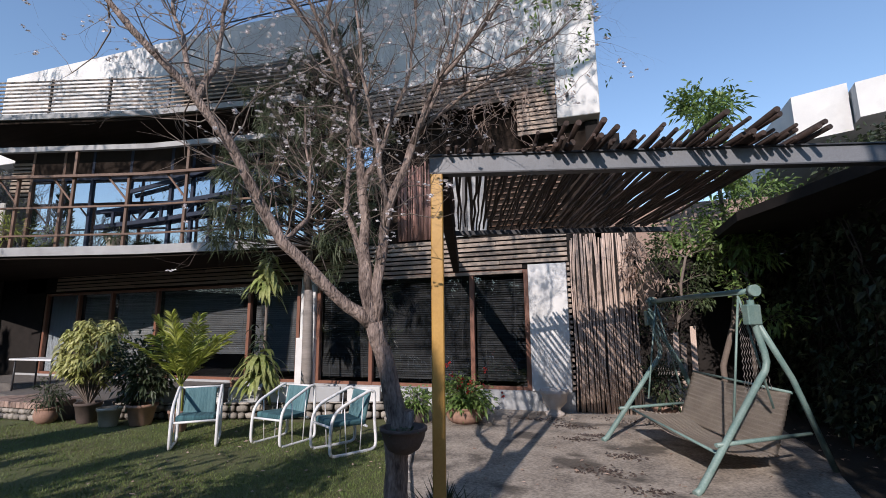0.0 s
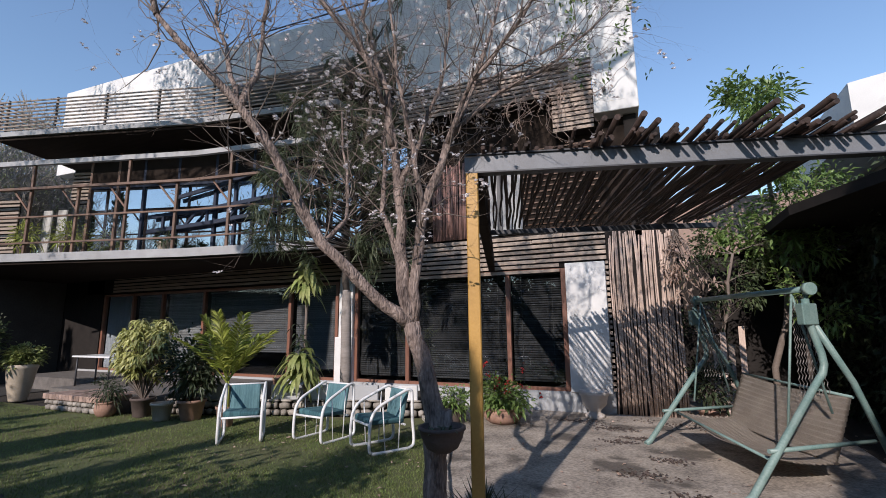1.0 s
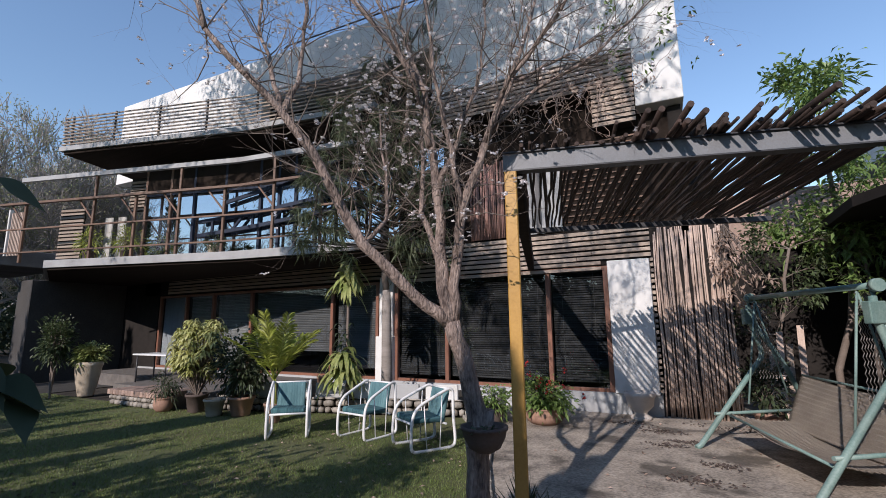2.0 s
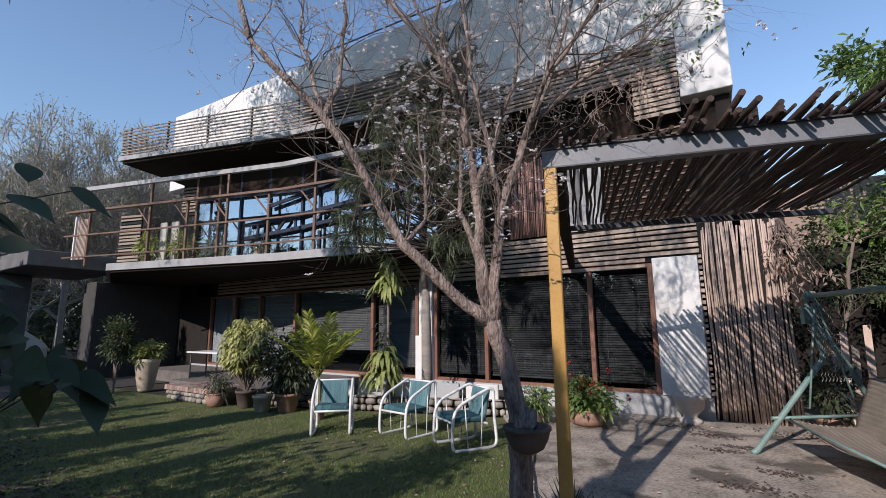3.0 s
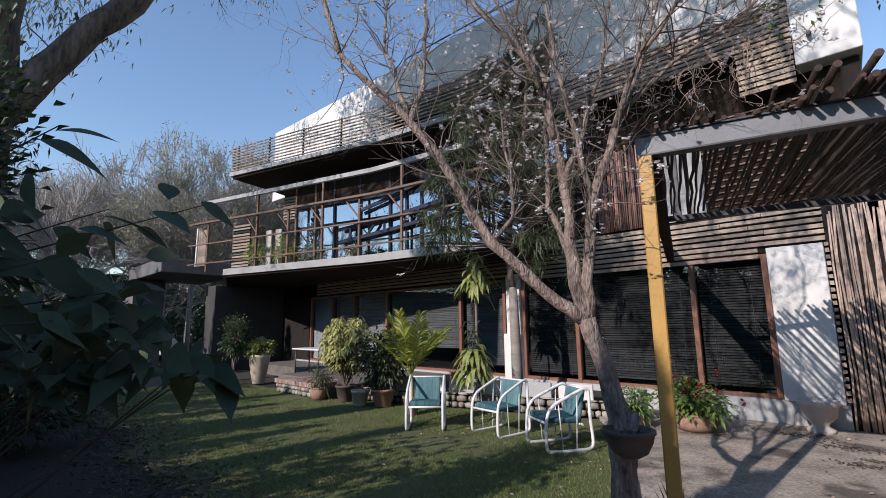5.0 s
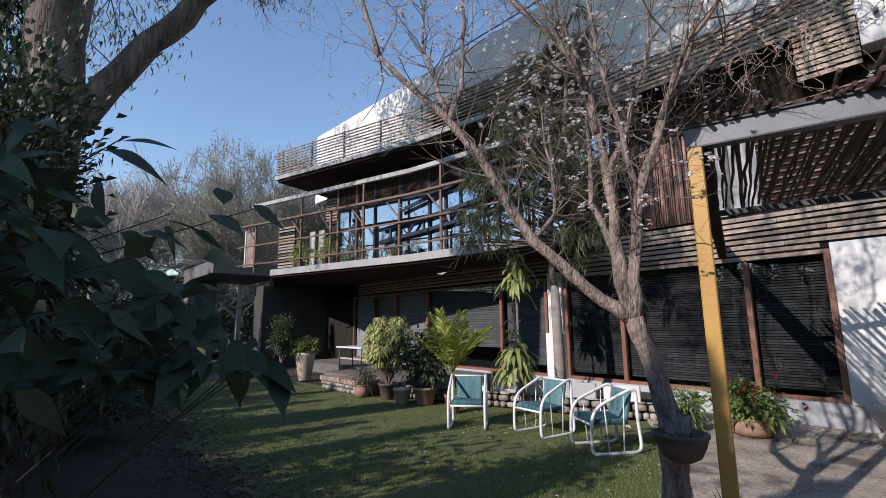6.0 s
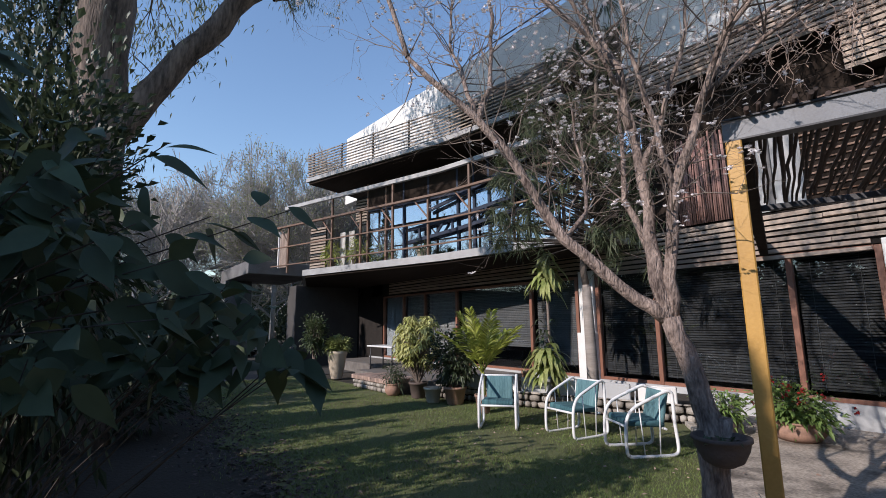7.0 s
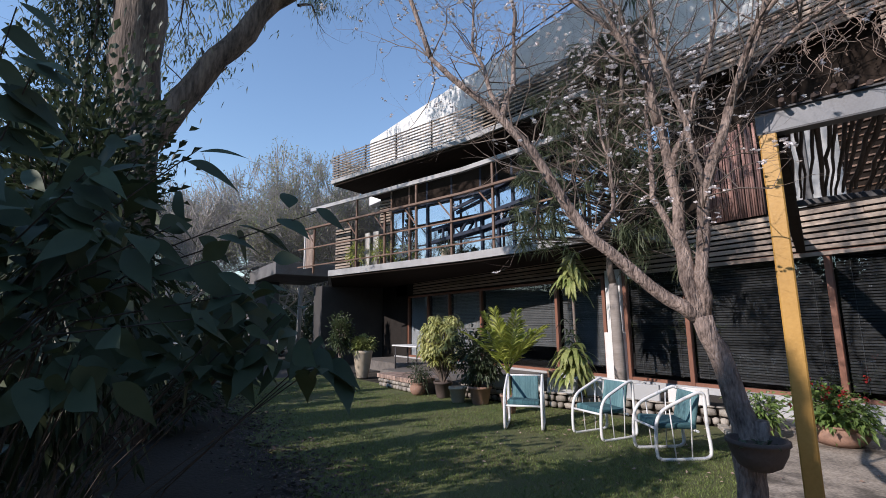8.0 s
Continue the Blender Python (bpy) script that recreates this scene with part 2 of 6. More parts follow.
# dark slats, darkened further for the tree and pergola shade on them
M_BLIND = mat("dark_blind_slat_with_shade", (0.045, 0.043, 0.04), (0.03, 0.029, 0.027), 0.85, scale=4, bump=0.1, rnd=0.3, spec=0.12)
M_FRAME = mat("red_brown_frame", (0.24, 0.105, 0.065), (0.17, 0.075, 0.048), 0.5, scale=4, fine=40, stretch=(1, 1, 0.2), bump=0.15)
M_BLUESTEEL = mat("blue_black_steel", (0.03, 0.04, 0.065), (0.022, 0.03, 0.05), 0.7, scale=4, bump=0.05, spec=0.2)
M_RAILSLAT = mat("brown_weathered_slat", (0.34, 0.28, 0.23), (0.22, 0.17, 0.135), 0.8, scale=2, fine=26, stretch=(0.35, 3, 6), bump=0.3, rnd=0.15)
M_STONE = mat("pale_round_stone", (0.40, 0.365, 0.32), (0.20, 0.18, 0.155), 0.85, scale=7, fine=60, bump=0.4, rnd=0.25)
M_BRICK = mat("weathered_brick", (0.36, 0.25, 0.20), (0.26, 0.19, 0.16), 0.85, scale=9, fine=60, bump=0.4, rnd=0.3)
# mortar grey is darkened to put the terrace's shade into the colour
M_MORTAR = mat("grey_mortar", (0.17, 0.155, 0.14), (0.10, 0.09, 0.084), 0.95, scale=6, fine=50, bump=0.4)
M_TERRA = mat("terracotta", (0.36, 0.215, 0.155), (0.25, 0.15, 0.11), 0.8, scale=6, fine=50, bump=0.25, dirt=0.3)
M_DARKPOT = mat("dark_clay", (0.10, 0.075, 0.065), (0.07, 0.052, 0.045), 0.8, scale=8, fine=50, bump=0.3)
M_CREAM = mat("cream_glazed_pot", (0.54, 0.46, 0.36), (0.44, 0.37, 0.29), 0.4, scale=4, fine=40, bump=0.1, dirt=0.2)
M_URN = mat("pale_cast_stone", (0.60, 0.54, 0.49), (0.48, 0.43, 0.385), 0.85, scale=6, fine=50, bump=0.3, dirt=0.25)
M_WHITETUBE = mat("white_enamel_tube", (0.78, 0.79, 0.79), (0.70, 0.71, 0.71), 0.35, scale=6, fine=60, bump=0.05, dirt=0.12)
M_TEAL = mat("teal_striped_cushion", (0.020, 0.068, 0.084), (0.07, 0.18, 0.20), 0.9, scale=5, fine=30, stretch=(6, 0.3, 0.6), bump=0.4)
M_TEALPALE = mat("paler_teal_cushion", (0.045, 0.115, 0.135), (0.13, 0.25, 0.27), 0.9, scale=5, fine=30, stretch=(6, 0.3, 0.6), bump=0.4)
M_GREENTUBE = mat("sea_green_enamel", (0.12, 0.215, 0.20), (0.24, 0.33, 0.30), 0.45, scale=6, fine=60, bump=0.1, dirt=0.25)
# tan fabric, lightened in colour as if the sun lay on it
M_SLING = mat("sunlit_tan_fabric", (0.46, 0.40, 0.335), (0.34, 0.29, 0.24), 0.95, scale=3, fine=70, bump=0.5, dirt=0.3)
M_CHAIN = mat("worn_spring_steel", (0.10, 0.094, 0.09), (0.15, 0.14, 0.13), 0.6, 0.5, scale=20, bump=0.2)
M_EUC = mat("eucalyptus_bark", (0.23, 0.17, 0.135), (0.026, 0.017, 0.013), 0.85, scale=3.5, fine=22, stretch=(1.4, 1.4, 0.25), bump=0.8, depth=0.03)
M_TWIG = mat("grey_twig", (0.21, 0.17, 0.145), (0.14, 0.11, 0.09), 0.9, scale=8, bump=0.2)
M_DARKTWIG = mat("dark_twig", (0.07, 0.056, 0.048), (0.045, 0.036, 0.031), 0.9, scale=8, bump=0.2)
M_PETAL = mat("white_blossom", (0.90, 0.87, 0.86), (0.82, 0.76, 0.76), 0.8, scale=30, bump=0.0, trans=0.25)


def leafmat(name, a, b, rough=0.5, trans=0.3):
    return mat(name, a, b, rough, scale=3, fine=25, bump=0.1, rnd=0.35, island=True, trans=trans)


M_GRASS = leafmat("grass_blade", (0.11, 0.175, 0.042), (0.20, 0.24, 0.08), 0.6)
M_FICUS = leafmat("yellow_green_leaf", (0.36, 0.38, 0.11), (0.54, 0.53, 0.25), 0.4)
M_PALM = leafmat("palm_leaf", (0.26, 0.33, 0.05), (0.42, 0.44, 0.11), 0.4)
M_DRAC = leafmat("striped_leaf", (0.15, 0.21, 0.05), (0.42, 0.44, 0.18), 0.35)
M_DARKLEAF = leafmat("dark_leaf", (0.036, 0.052, 0.026), (0.06, 0.082, 0.04), 0.5, 0.25)
M_NEARLEAF = leafmat("large_dark_green_leaf", (0.05, 0.076, 0.036), (0.075, 0.104, 0.05), 0.65, 0.15)
M_MIDLEAF = leafmat("dull_green_leaf", (0.05, 0.075, 0.03), (0.09, 0.12, 0.05), 0.5, 0.3)
M_FEATHER = leafmat("grey_green_needle", (0.06, 0.08, 0.04), (0.11, 0.13, 0.07), 0.5, 0.2)
M_EUCLEAF = leafmat("eucalyptus_leaf", (0.14, 0.17, 0.10), (0.20, 0.22, 0.14), 0.5)
M_FRESH = leafmat("fresh_green_leaf", (0.12, 0.20, 0.05), (0.18, 0.26, 0.08), 0.45)
M_DRY = leafmat("dry_pink_leaf", (0.50, 0.38, 0.31), (0.34, 0.24, 0.19), 0.8)
M_RED = leafmat("red_petal", (0.5, 0.04, 0.03), (0.4, 0.03, 0.03), 0.6)
M_FAR = leafmat("far_olive_leaf", (0.25, 0.27, 0.14), (0.34, 0.35, 0.21), 0.7)
M_FARTWIG = mat("far_grey_twig", (0.42, 0.395, 0.375), (0.27, 0.25, 0.235), 0.9, scale=4, bump=0.1)
M_REDREED = mat("red_brown_reed", (0.36, 0.215, 0.185), (0.22, 0.12, 0.10), 0.75, scale=5, fine=30, stretch=(3, 3, 0.5), bump=0.3, rnd=0.35)
M_PALMTRUNK = mat("ringed_grey_trunk", (0.30, 0.265, 0.24), (0.20, 0.175, 0.155), 0.85, scale=3, fine=18, stretch=(0.5, 0.5, 3), bump=0.5)

M_HEDGE = mat("dark_green_backing", (0.045, 0.055, 0.03), (0.02, 0.026, 0.014), 0.95, scale=1.5, fine=9, bump=1.0, depth=0.2, spec=0.1)


# ---------- ground ----------
def prism(bm, pts, z0, z1):
    lo = [bm.verts.new((p[0], p[1], z0)) for p in pts]
    hi = [bm.verts.new((p[0], p[1], z1)) for p in pts]
    bm.faces.new(lo[::-1])
    bm.faces.new(hi)
    for i in range(len(pts)):
        j = (i + 1) % len(pts)
        bm.faces.new((lo[i], lo[j], hi[j], hi[i]))


EDGE = [(0.4, -4), (-0.2, 0.0), (-1.15, 2.6), (-1.75, 4.0), (-2.4, 5.4), (-2.75, 6.4), (-3.9, 8.0)]
structure("ground", boxes((-260, 260, -260, 260, -0.5, -0.03)), M_EARTH, "ground coloured near-black for the shade under the trees")
# the lawn ends in a ragged edge; the dark earth beyond stands in for shade on it
SOUTH = [(x, 2.0 + (-x - 9) * 0.05 - 0.9 * max(0, (x + 4.2) / 1.4) + 0.16 * math.sin(x * 1.9) + 0.10 * math.sin(x * 5.3 + 1) + 0.06 * math.sin(x * 13.1)) for x in np.linspace(-15.5, -2.8, 90)]
bm = bmesh.new()
prism(bm, SOUTH + [(-2.6, -4)] + EDGE + [(-6.3, 7.3), (-9.9, 6.2), (-15.5, 6.2)], -0.06, 0.0)
structure("lawn", bm, M_LAWN, "short green lawn with worn patches")
bm = bmesh.new()
prism(bm, EDGE[::-1] + [(2.0, -4), (2.05, 5.5), (2.35, 7.2), (2.6, 13), (-3.9, 13)], -0.06, 0.012)
structure("pavement", bm, M_PAVE, "stained grey concrete patio")
bm = bmesh.new()
prism(bm, [(-40, -3), (-15.5, -3), (-15.5, 9.5), (-40, 9.5)], -0.06, -0.01)
structure("driveway", bm, M_ASPHALT, "shaded concrete drive beyond the lawn")

# ---------- house: ground floor ----------
W = 9.6            # face of the window wall
structure("wall_plinth", boxes((-17.5, -0.7, W - 0.08, W + 0.25, -0.03, 0.38)), M_CONCRETE, "low grey concrete plinth under the windows")
lintel = structure("wall_lintel", boxes((-17.5, 0.6, W, W + 0.25, 2.82, 3.55)), M_BACK, "timber slat band above the windows")
structure("wall_pillar", bevel(boxes((-1.50, -0.74, W - 0.12, W + 0.25, 0.38, 2.88)), 0.01), M_PLASTER, "white plastered pier beside the window")
structure("wall_column", bevel(boxes((-6.98, -6.58, W - 0.10, W + 0.25, 0.1, 2.88), (-7.04, -6.55, W - 0.16, W + 0.2, 0.0, 1.42)), 0.01), M_PLASTER, "white plastered column between the windows")
# room shell is near-black: the darkness indoors is in its colour
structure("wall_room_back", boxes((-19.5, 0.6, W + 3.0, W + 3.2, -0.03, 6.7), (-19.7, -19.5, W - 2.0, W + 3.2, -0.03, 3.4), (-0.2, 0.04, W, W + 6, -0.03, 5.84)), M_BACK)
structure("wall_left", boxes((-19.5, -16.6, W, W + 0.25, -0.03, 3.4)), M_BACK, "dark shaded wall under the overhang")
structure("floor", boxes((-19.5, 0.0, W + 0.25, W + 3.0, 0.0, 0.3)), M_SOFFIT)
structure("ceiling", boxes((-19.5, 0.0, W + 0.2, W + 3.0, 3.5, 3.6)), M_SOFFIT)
rng = np.random.default_rng(2)


def slat_run(parent, x0, x1, y, z0, n, pitch, h, material=None, m=None, depth=0.03):
    """Rows of long slats in lengths with ragged ends, each a piece of its own."""
    m = m or Matrix()
    for i in range(n):
        x = x0
        while x < x1 - 0.05:
            e = min(x1, x + rng.uniform(2.2, 3.4))
            if x1 - e < 0.5:
                e = x1
            bm = bmesh.new()
            box(bm, x + 0.004, e - 0.004, y - depth, y, z0 + i * pitch, z0 + i * pitch + h * rng.uniform(0.9, 1.06))
            for v in bm.verts:
                v.co = m @ (v.co + Vector((0, rng.uniform(-0.006, 0.004), rng.uniform(-0.007, 0.007))))
            part("slat", bm, material or M_SLAT, parent)
            x = e


slat_run(lintel, -4.6, -0.70, W - 0.02, 2.93, 6, 0.103, 0.066, depth=0.045)
slat_run(lintel, -6.5, -1.62, W - 0.02, 2.72, 2, 0.105, 0.066, depth=0.045)
slat_run(lintel, -0.735, -0.672, W - 0.02, 0.42, 24, 0.105, 0.06)
slat_run(lintel, -16.0, -7.0, W - 0.02, 2.84, 5, 0.103, 0.066, depth=0.045)
slat_run(lintel, -7.0, -4.6, W - 0.02, 2.93, 6, 0.103, 0.066, depth=0.045)


def window(name, xs, z0, z1, label, pane_mat=None):
    """A fixed window: outer frame, mullions at xs, one pane in each bay."""
    win = thing(name, label, "window", at=(xs[0], W, z0), kind="structure")
    for x in xs:
        bm = bmesh.new()
        box(bm, x - 0.045, x + 0.045, W - 0.03, W + 0.08, z0, z1)
        part("window_frame", bevel(bm, 0.006), M_FRAME, win)
    for z in (z0 + 0.03, z1 - 0.035):
        bm = bmesh.new()
        for a, b in zip(xs, xs[1:]):
            box(bm, a + 0.047, b - 0.047, W - 0.02, W + 0.07, z - 0.035, z + 0.035)
        part("window_rail", bm, M_FRAME, win)
    for a, b in zip(xs, xs[1:]):
        pane = part("pane", boxes((a + 0.045, b - 0.045, W + 0.02, W + 0.028, z0 + 0.06, z1 - 0.07)), pane_mat or M_GLASS, win)
        pane.visible_shadow = False
    return win


window("window_1", [-6.52, -5.12, -2.72, -1.56], 0.38, 2.80, "wide brown-framed window with lowered dark blinds")
window("window_2", [-16.45, -15.0, -13.6, -11.8, -8.6, -7.1], 0.38, 2.78, "long red-brown framed window band in shade")


def blind(x0, x1, z0, z1, label, slat_mat=None, tilted=52):
    slat_mat = slat_mat or M_BLIND
    ob = thing("venetian_blind", label, "blind", "blinds in the windows", at=(x0, W + 0.16, z1))
    part("head_rail", boxes((x0, x1, W + 0.12, W + 0.17, z1 - 0.05, z1)), slat_mat, ob)
    n = int((z1 - z0 - 0.06) / 0.048)
    me = None
    for i in range(n):
        bm = bmesh.new()
        box(bm, x0, x1, -0.024, 0.024, -0.0015, 0.0015)
        tilt = Matrix.Translation((0, W + 0.145, z1 - 0.08 - i * 0.048)) @ Matrix.Rotation(radians(tilted + rng.normal() * 3), 4, 'X')
        bmesh.ops.transform(bm, matrix=tilt, verts=bm.verts)
        part("slat", bm, slat_mat, ob)
    for x in (x0 + 0.2, x1 - 0.2):
        bm = bmesh.new()
        tube(bm, [(x, W + 0.115, z1), (x, W + 0.115, z0)], 0.003, 5)
        part("cord", bm, M_BLINDMID, ob)


blind(-5.06, -2.78, 0.5, 2.74, "dark slatted blind lowered behind the window")
blind(-2.66, -1.62, 0.5, 2.74, "dark slatted blind lowered behind the window")
blind(-6.46, -5.18, 0.5, 2.74, "dark slatted blind lowered behind the window")
blind(-8.5, -7.2, 0.6, 2.70, "grey blind lowered behind the window", M_BLINDMID, 62)
blind(-11.7, -8.7, 1.0, 2.70, "grey blind half lowered behind the window", M_BLINDMID, 62)
blind(-13.5, -11.9, 0.6, 2.70, "grey blind lowered behind the window", M_BLINDPALE, 62)
blind(-14.9, -13.7, 0.6, 2.70, "grey blind lowered behind the window", M_BLINDPALE, 62)

for x0, x1 in ((-16.38, -15.07),):
    cur = thing("window_curtain", "pale beige curtain drawn behind the shaded window", "curtain", "curtains in the windows", at=(x0, W + 0.2, 0.45))
    bm = bmesh.new()
    cols = []
    for i in range(41):
        cx = x0 + (x1 - x0) * i / 40
        cols.append((bm.verts.new((cx, W + 0.10 + 0.015 * math.sin(i * 1.3), 0.45)), bm.verts.new((cx, W + 0.10 + 0.015 * math.sin(i * 1.3 + 0.3), 2.72))))
    for q, r in zip(cols, cols[1:]):
        bm.faces.new((q[0], r[0], r[1], q[1])).smooth = True
    bmesh.ops.solidify(bm, geom=bm.faces[:], thickness=0.004)
    part("cloth", bm, M_CURTAIN, cur)

# reed screen beside the pier
screen = structure("wall_reed_screen", boxes((-0.66, 0.50, W + 0.02, W + 0.08, 0.0, 3.35)), M_BACK, "upright dry reed screen on the end wall")
x = -0.63
while x < 0.50:
    r = rng.uniform(0.012, 0.020)
    bm = bmesh.new()
    top = 3.42 + rng.uniform(-0.1, 0.12)
    tube(bm, [(x + rng.normal() * 0.017, W - 0.02 - rng.uniform(0, 0.02), 0.012 + (top - 0.012) * k / 4) for k in range(5)], [r, r, r * 0.95, r * 0.9, r * 0.85], 6)
    part("reed", bm, M_BAMBOO, screen)
    x += r * 2 + rng.uniform(-0.006, 0.003)

# ---------- house: first floor balcony ----------
KINK = Vector((-9.85, 7.40, 0))
BD = Vector((math.cos(radians(16.5)), math.sin(radians(16.5)), 0))
BN = Vector((-BD.y, BD.x, 0))
B0 = KINK - BD * 5.8
BD2 = Vector((math.cos(radians(9.5)), math.sin(radians(9.5)), 0))
BEND = KINK + BD2 * 4.6
UPZ = Vector((0, 0, 1))


def bal(s, o, z):
    """A place on the balcony: s along its edge, o behind the edge, z up."""
    p = B0 + BD * s if s <= 5.8 else KINK + BD2 * (s - 5.8)
    return p + BN * o + Vector((0, 0, z))


def bal_bar(bm, s0, s1, o, z0, z1, w, h):
    """A bar along the balcony that follows its bend."""
    stops = [s0] + ([5.8] if s0 < 5.8 < s1 else []) + [s1]
    for a, b in zip(stops, stops[1:]):
        za, zb = [z0 + (z1 - z0) * (q - s0) / (s1 - s0) for q in (a, b)]
        bar(bm, bal(a, o, za), bal(b, o, zb), w, h)


bm = bmesh.new()
prism(bm, [B0, KINK, BEND, (BEND.x, 9.59), (-19.5, 9.59), (-19.5, B0.y + 1.6)], 3.32, 3.52)
structure("balcony_slab", bm, M_STEEL, "grey painted balcony edge and floor slab")
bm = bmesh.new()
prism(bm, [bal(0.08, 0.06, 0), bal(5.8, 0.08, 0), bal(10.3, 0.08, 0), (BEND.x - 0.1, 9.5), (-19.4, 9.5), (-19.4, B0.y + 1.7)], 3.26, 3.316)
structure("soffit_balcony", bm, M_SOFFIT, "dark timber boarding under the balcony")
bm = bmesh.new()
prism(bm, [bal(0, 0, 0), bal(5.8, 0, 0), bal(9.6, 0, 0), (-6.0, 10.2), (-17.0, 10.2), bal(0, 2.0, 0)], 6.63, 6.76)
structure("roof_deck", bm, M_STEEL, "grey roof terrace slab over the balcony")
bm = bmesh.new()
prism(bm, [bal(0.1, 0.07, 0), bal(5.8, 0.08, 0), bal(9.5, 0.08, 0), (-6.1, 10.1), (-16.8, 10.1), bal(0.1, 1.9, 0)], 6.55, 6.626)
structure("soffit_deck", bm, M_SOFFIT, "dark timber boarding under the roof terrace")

balcony = thing("balcony_railing", "brown timber and steel balcony railing with three rails", "railing", at=bal(0, 0, 3.52))
for s in (-1.0, 1.35, 2.70, 4.05, 5.38, 6.85, 8.2, 9.5):
    tall = s in (1.35, 4.05, 6.85, 9.5)
    bm = bmesh.new()
    bar(bm, bal(s, 0.10, 3.5), bal(s, 0.10, 5.82 if tall else 5.2), 0.065, 0.065, BD)
    part("post", bevel(bm, 0.006), M_BROWN, balcony)
    bm = bmesh.new()
    bar(bm, bal(s - 0.03, 0.10, 4.62), bal(s - 0.50, 0.10, 5.16), 0.03, 0.04)
    part("brace", bm, M_BROWN, balcony)
for z, w, h in ((5.20, 0.10, 0.06), (4.46, 0.045, 0.04), (3.80, 0.045, 0.04)):
    bm = bmesh.new()
    bal_bar(bm, -1.9, 10.2, 0.04, z - 0.02, z, w, h)
    part("rail", bm, M_BROWN, balcony)
bm = bmesh.new()
bal_bar(bm, -1.2, 10.2, 0.08, 5.88, 5.88, 0.10, 0.12)
part("top_beam", bm, M_STEEL, balcony, "grey steel beam above the balcony")

# glazing behind the balcony
glaz = thing("window_3", "tall balcony glazing with blue-black steel frames", "window", at=bal(2.4, 1.2, 3.52), kind="structure")
gs = [1.9, 2.75, 3.54, 4.56, 5.65, 6.26, 6.8, 7.43, 8.05, 8.7, 9.4, 10.2]
for s in gs:
    bm = bmesh.new()
    bar(bm, bal(s, 1.2, 3.52), bal(s, 1.2, 6.5), 0.07, 0.07, BD)
    part("window_frame", bm, M_BROWN if s < 3 else M_BLUESTEEL, glaz)
for a, b in zip(gs, gs[1:]):
    bm = bmesh.new()
    bar(bm, bal(a + 0.04, 1.22, 4.55), bal(b - 0.04, 1.22, 4.55), 0.012, 1.9)
    part("pane", bm, M_GLASSBLUE, glaz).visible_shadow = False
for z in (3.57, 5.52):
    bm = bmesh.new()
    bal_bar(bm, 1.9, 10.2, 1.2, z, z, 0.06, 0.07)
    part("transom", bm, M_BLUESTEEL, glaz)
# spandrel wears the near-black timber in place of the deck's shade
bm = bmesh.new()
bal_bar(bm, 1.9, 10.2, 1.2, 6.02, 6.02, 0.05, 0.93)
part("spandrel", bm, M_SOFFIT, glaz)
# bars added before the panes to stand in for bracing reflected in them
truss = thing("steel_truss", "blue-black bars for the truss reflected in the balcony glass", "truss", at=bal(3.9, 0.9, 3.9))
for (s0, z0, s1, z1) in ((3.85, 4.58, 8.8, 5.10), (4.6, 5.08, 8.4, 6.0), (3.85, 4.19, 8.8, 4.72)):
    bm = bmesh.new()
    bal_bar(bm, s0, s1, 1.06, z0, z1, 0.06, 0.10)
    part("chord", bm, M_BLUESTEEL, truss)
for k in range(7):
    s = 4.3 + k * 0.62
    bm = bmesh.new()
    za = 4.19 + (s - 3.85) / 4.95 * 0.53
    bar(bm, bal(s, 1.06, za), bal(s + (0.3 if k % 2 else 0), 1.06, za + 0.36), 0.06, 0.06, BD)
    part("web", bm, M_BLUESTEEL, truss)

# open corner room at the end of the balcony
room = structure("wall_balcony_room", boxes((-16.4, -13.4, 9.0, 9.2, 3.52, 6.5)), M_PLASTER, "pale wall of the open corner room")
endwall = thing("slatted_end_wall", "weathered timber slat wall closing the balcony end", "wall", at=bal(0.1, 0.2, 3.52))
rot_e = Matrix.Translation(bal(0.15, 0.15, 0)) @ Matrix.Rotation(radians(16.5), 4, 'Z')
slat_run(endwall, -0.58, 0.26, 0.5, 3.56, 15, 0.105, 0.06, material=M_RAILSLAT, m=rot_e)
slat_run(endwall, 0.9, 2.5, 1.3, 5.18, 9, 0.105, 0.06, material=M_RAILSLAT, m=rot_e)
bm = bmesh.new()
box(bm, -0.57, 0.24, 0.505, 0.54, 3.53, 5.1, rot_e)
box(bm, 0.9, 2.5, 1.31, 1.35, 5.15, 6.2, rot_e)
part("backing", bm, M_BACK, endwall)
for k in range(2):
    cur = thing("curtain", "white curtain hanging in the open corner room", "curtain", "curtains in the corner room", at=bal(0.6 + k * 0.46, 1.25, 3.55))
    bm = bmesh.new()
    c0 = bal(0.45 + k * 0.46, 1.25, 0)
    cols = []
    for i in range(25):
        p = c0 + BD * (i * 0.012) + BN * (0.03 * math.sin(i * 1.5))
        cols.append((bm.verts.new((p.x, p.y, 3.56)), bm.verts.new((p.x, p.y, 4.95))))
    for q, r in zip(cols, cols[1:]):
        bm.faces.new((q[0], r[0], r[1], q[1])).smooth = True
    bmesh.ops.solidify(bm, geom=bm.faces[:], thickness=0.004)
    part("cloth", bm, M_CURTAIN, cur)
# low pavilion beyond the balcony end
structure("wall_far_wing", boxes((-24, -19.7, 9.0, 14, -0.03, 3.9)), M_BACK, "wing beyond the house, coloured near-black for shade")
structure("wall_side_wing", bevel(boxes((-19.7, -18.75, 6.75, 9.6, -0.03, 3.28)), 0.02), M_WING, "grey return wall under the balcony end, coloured dark for shade")
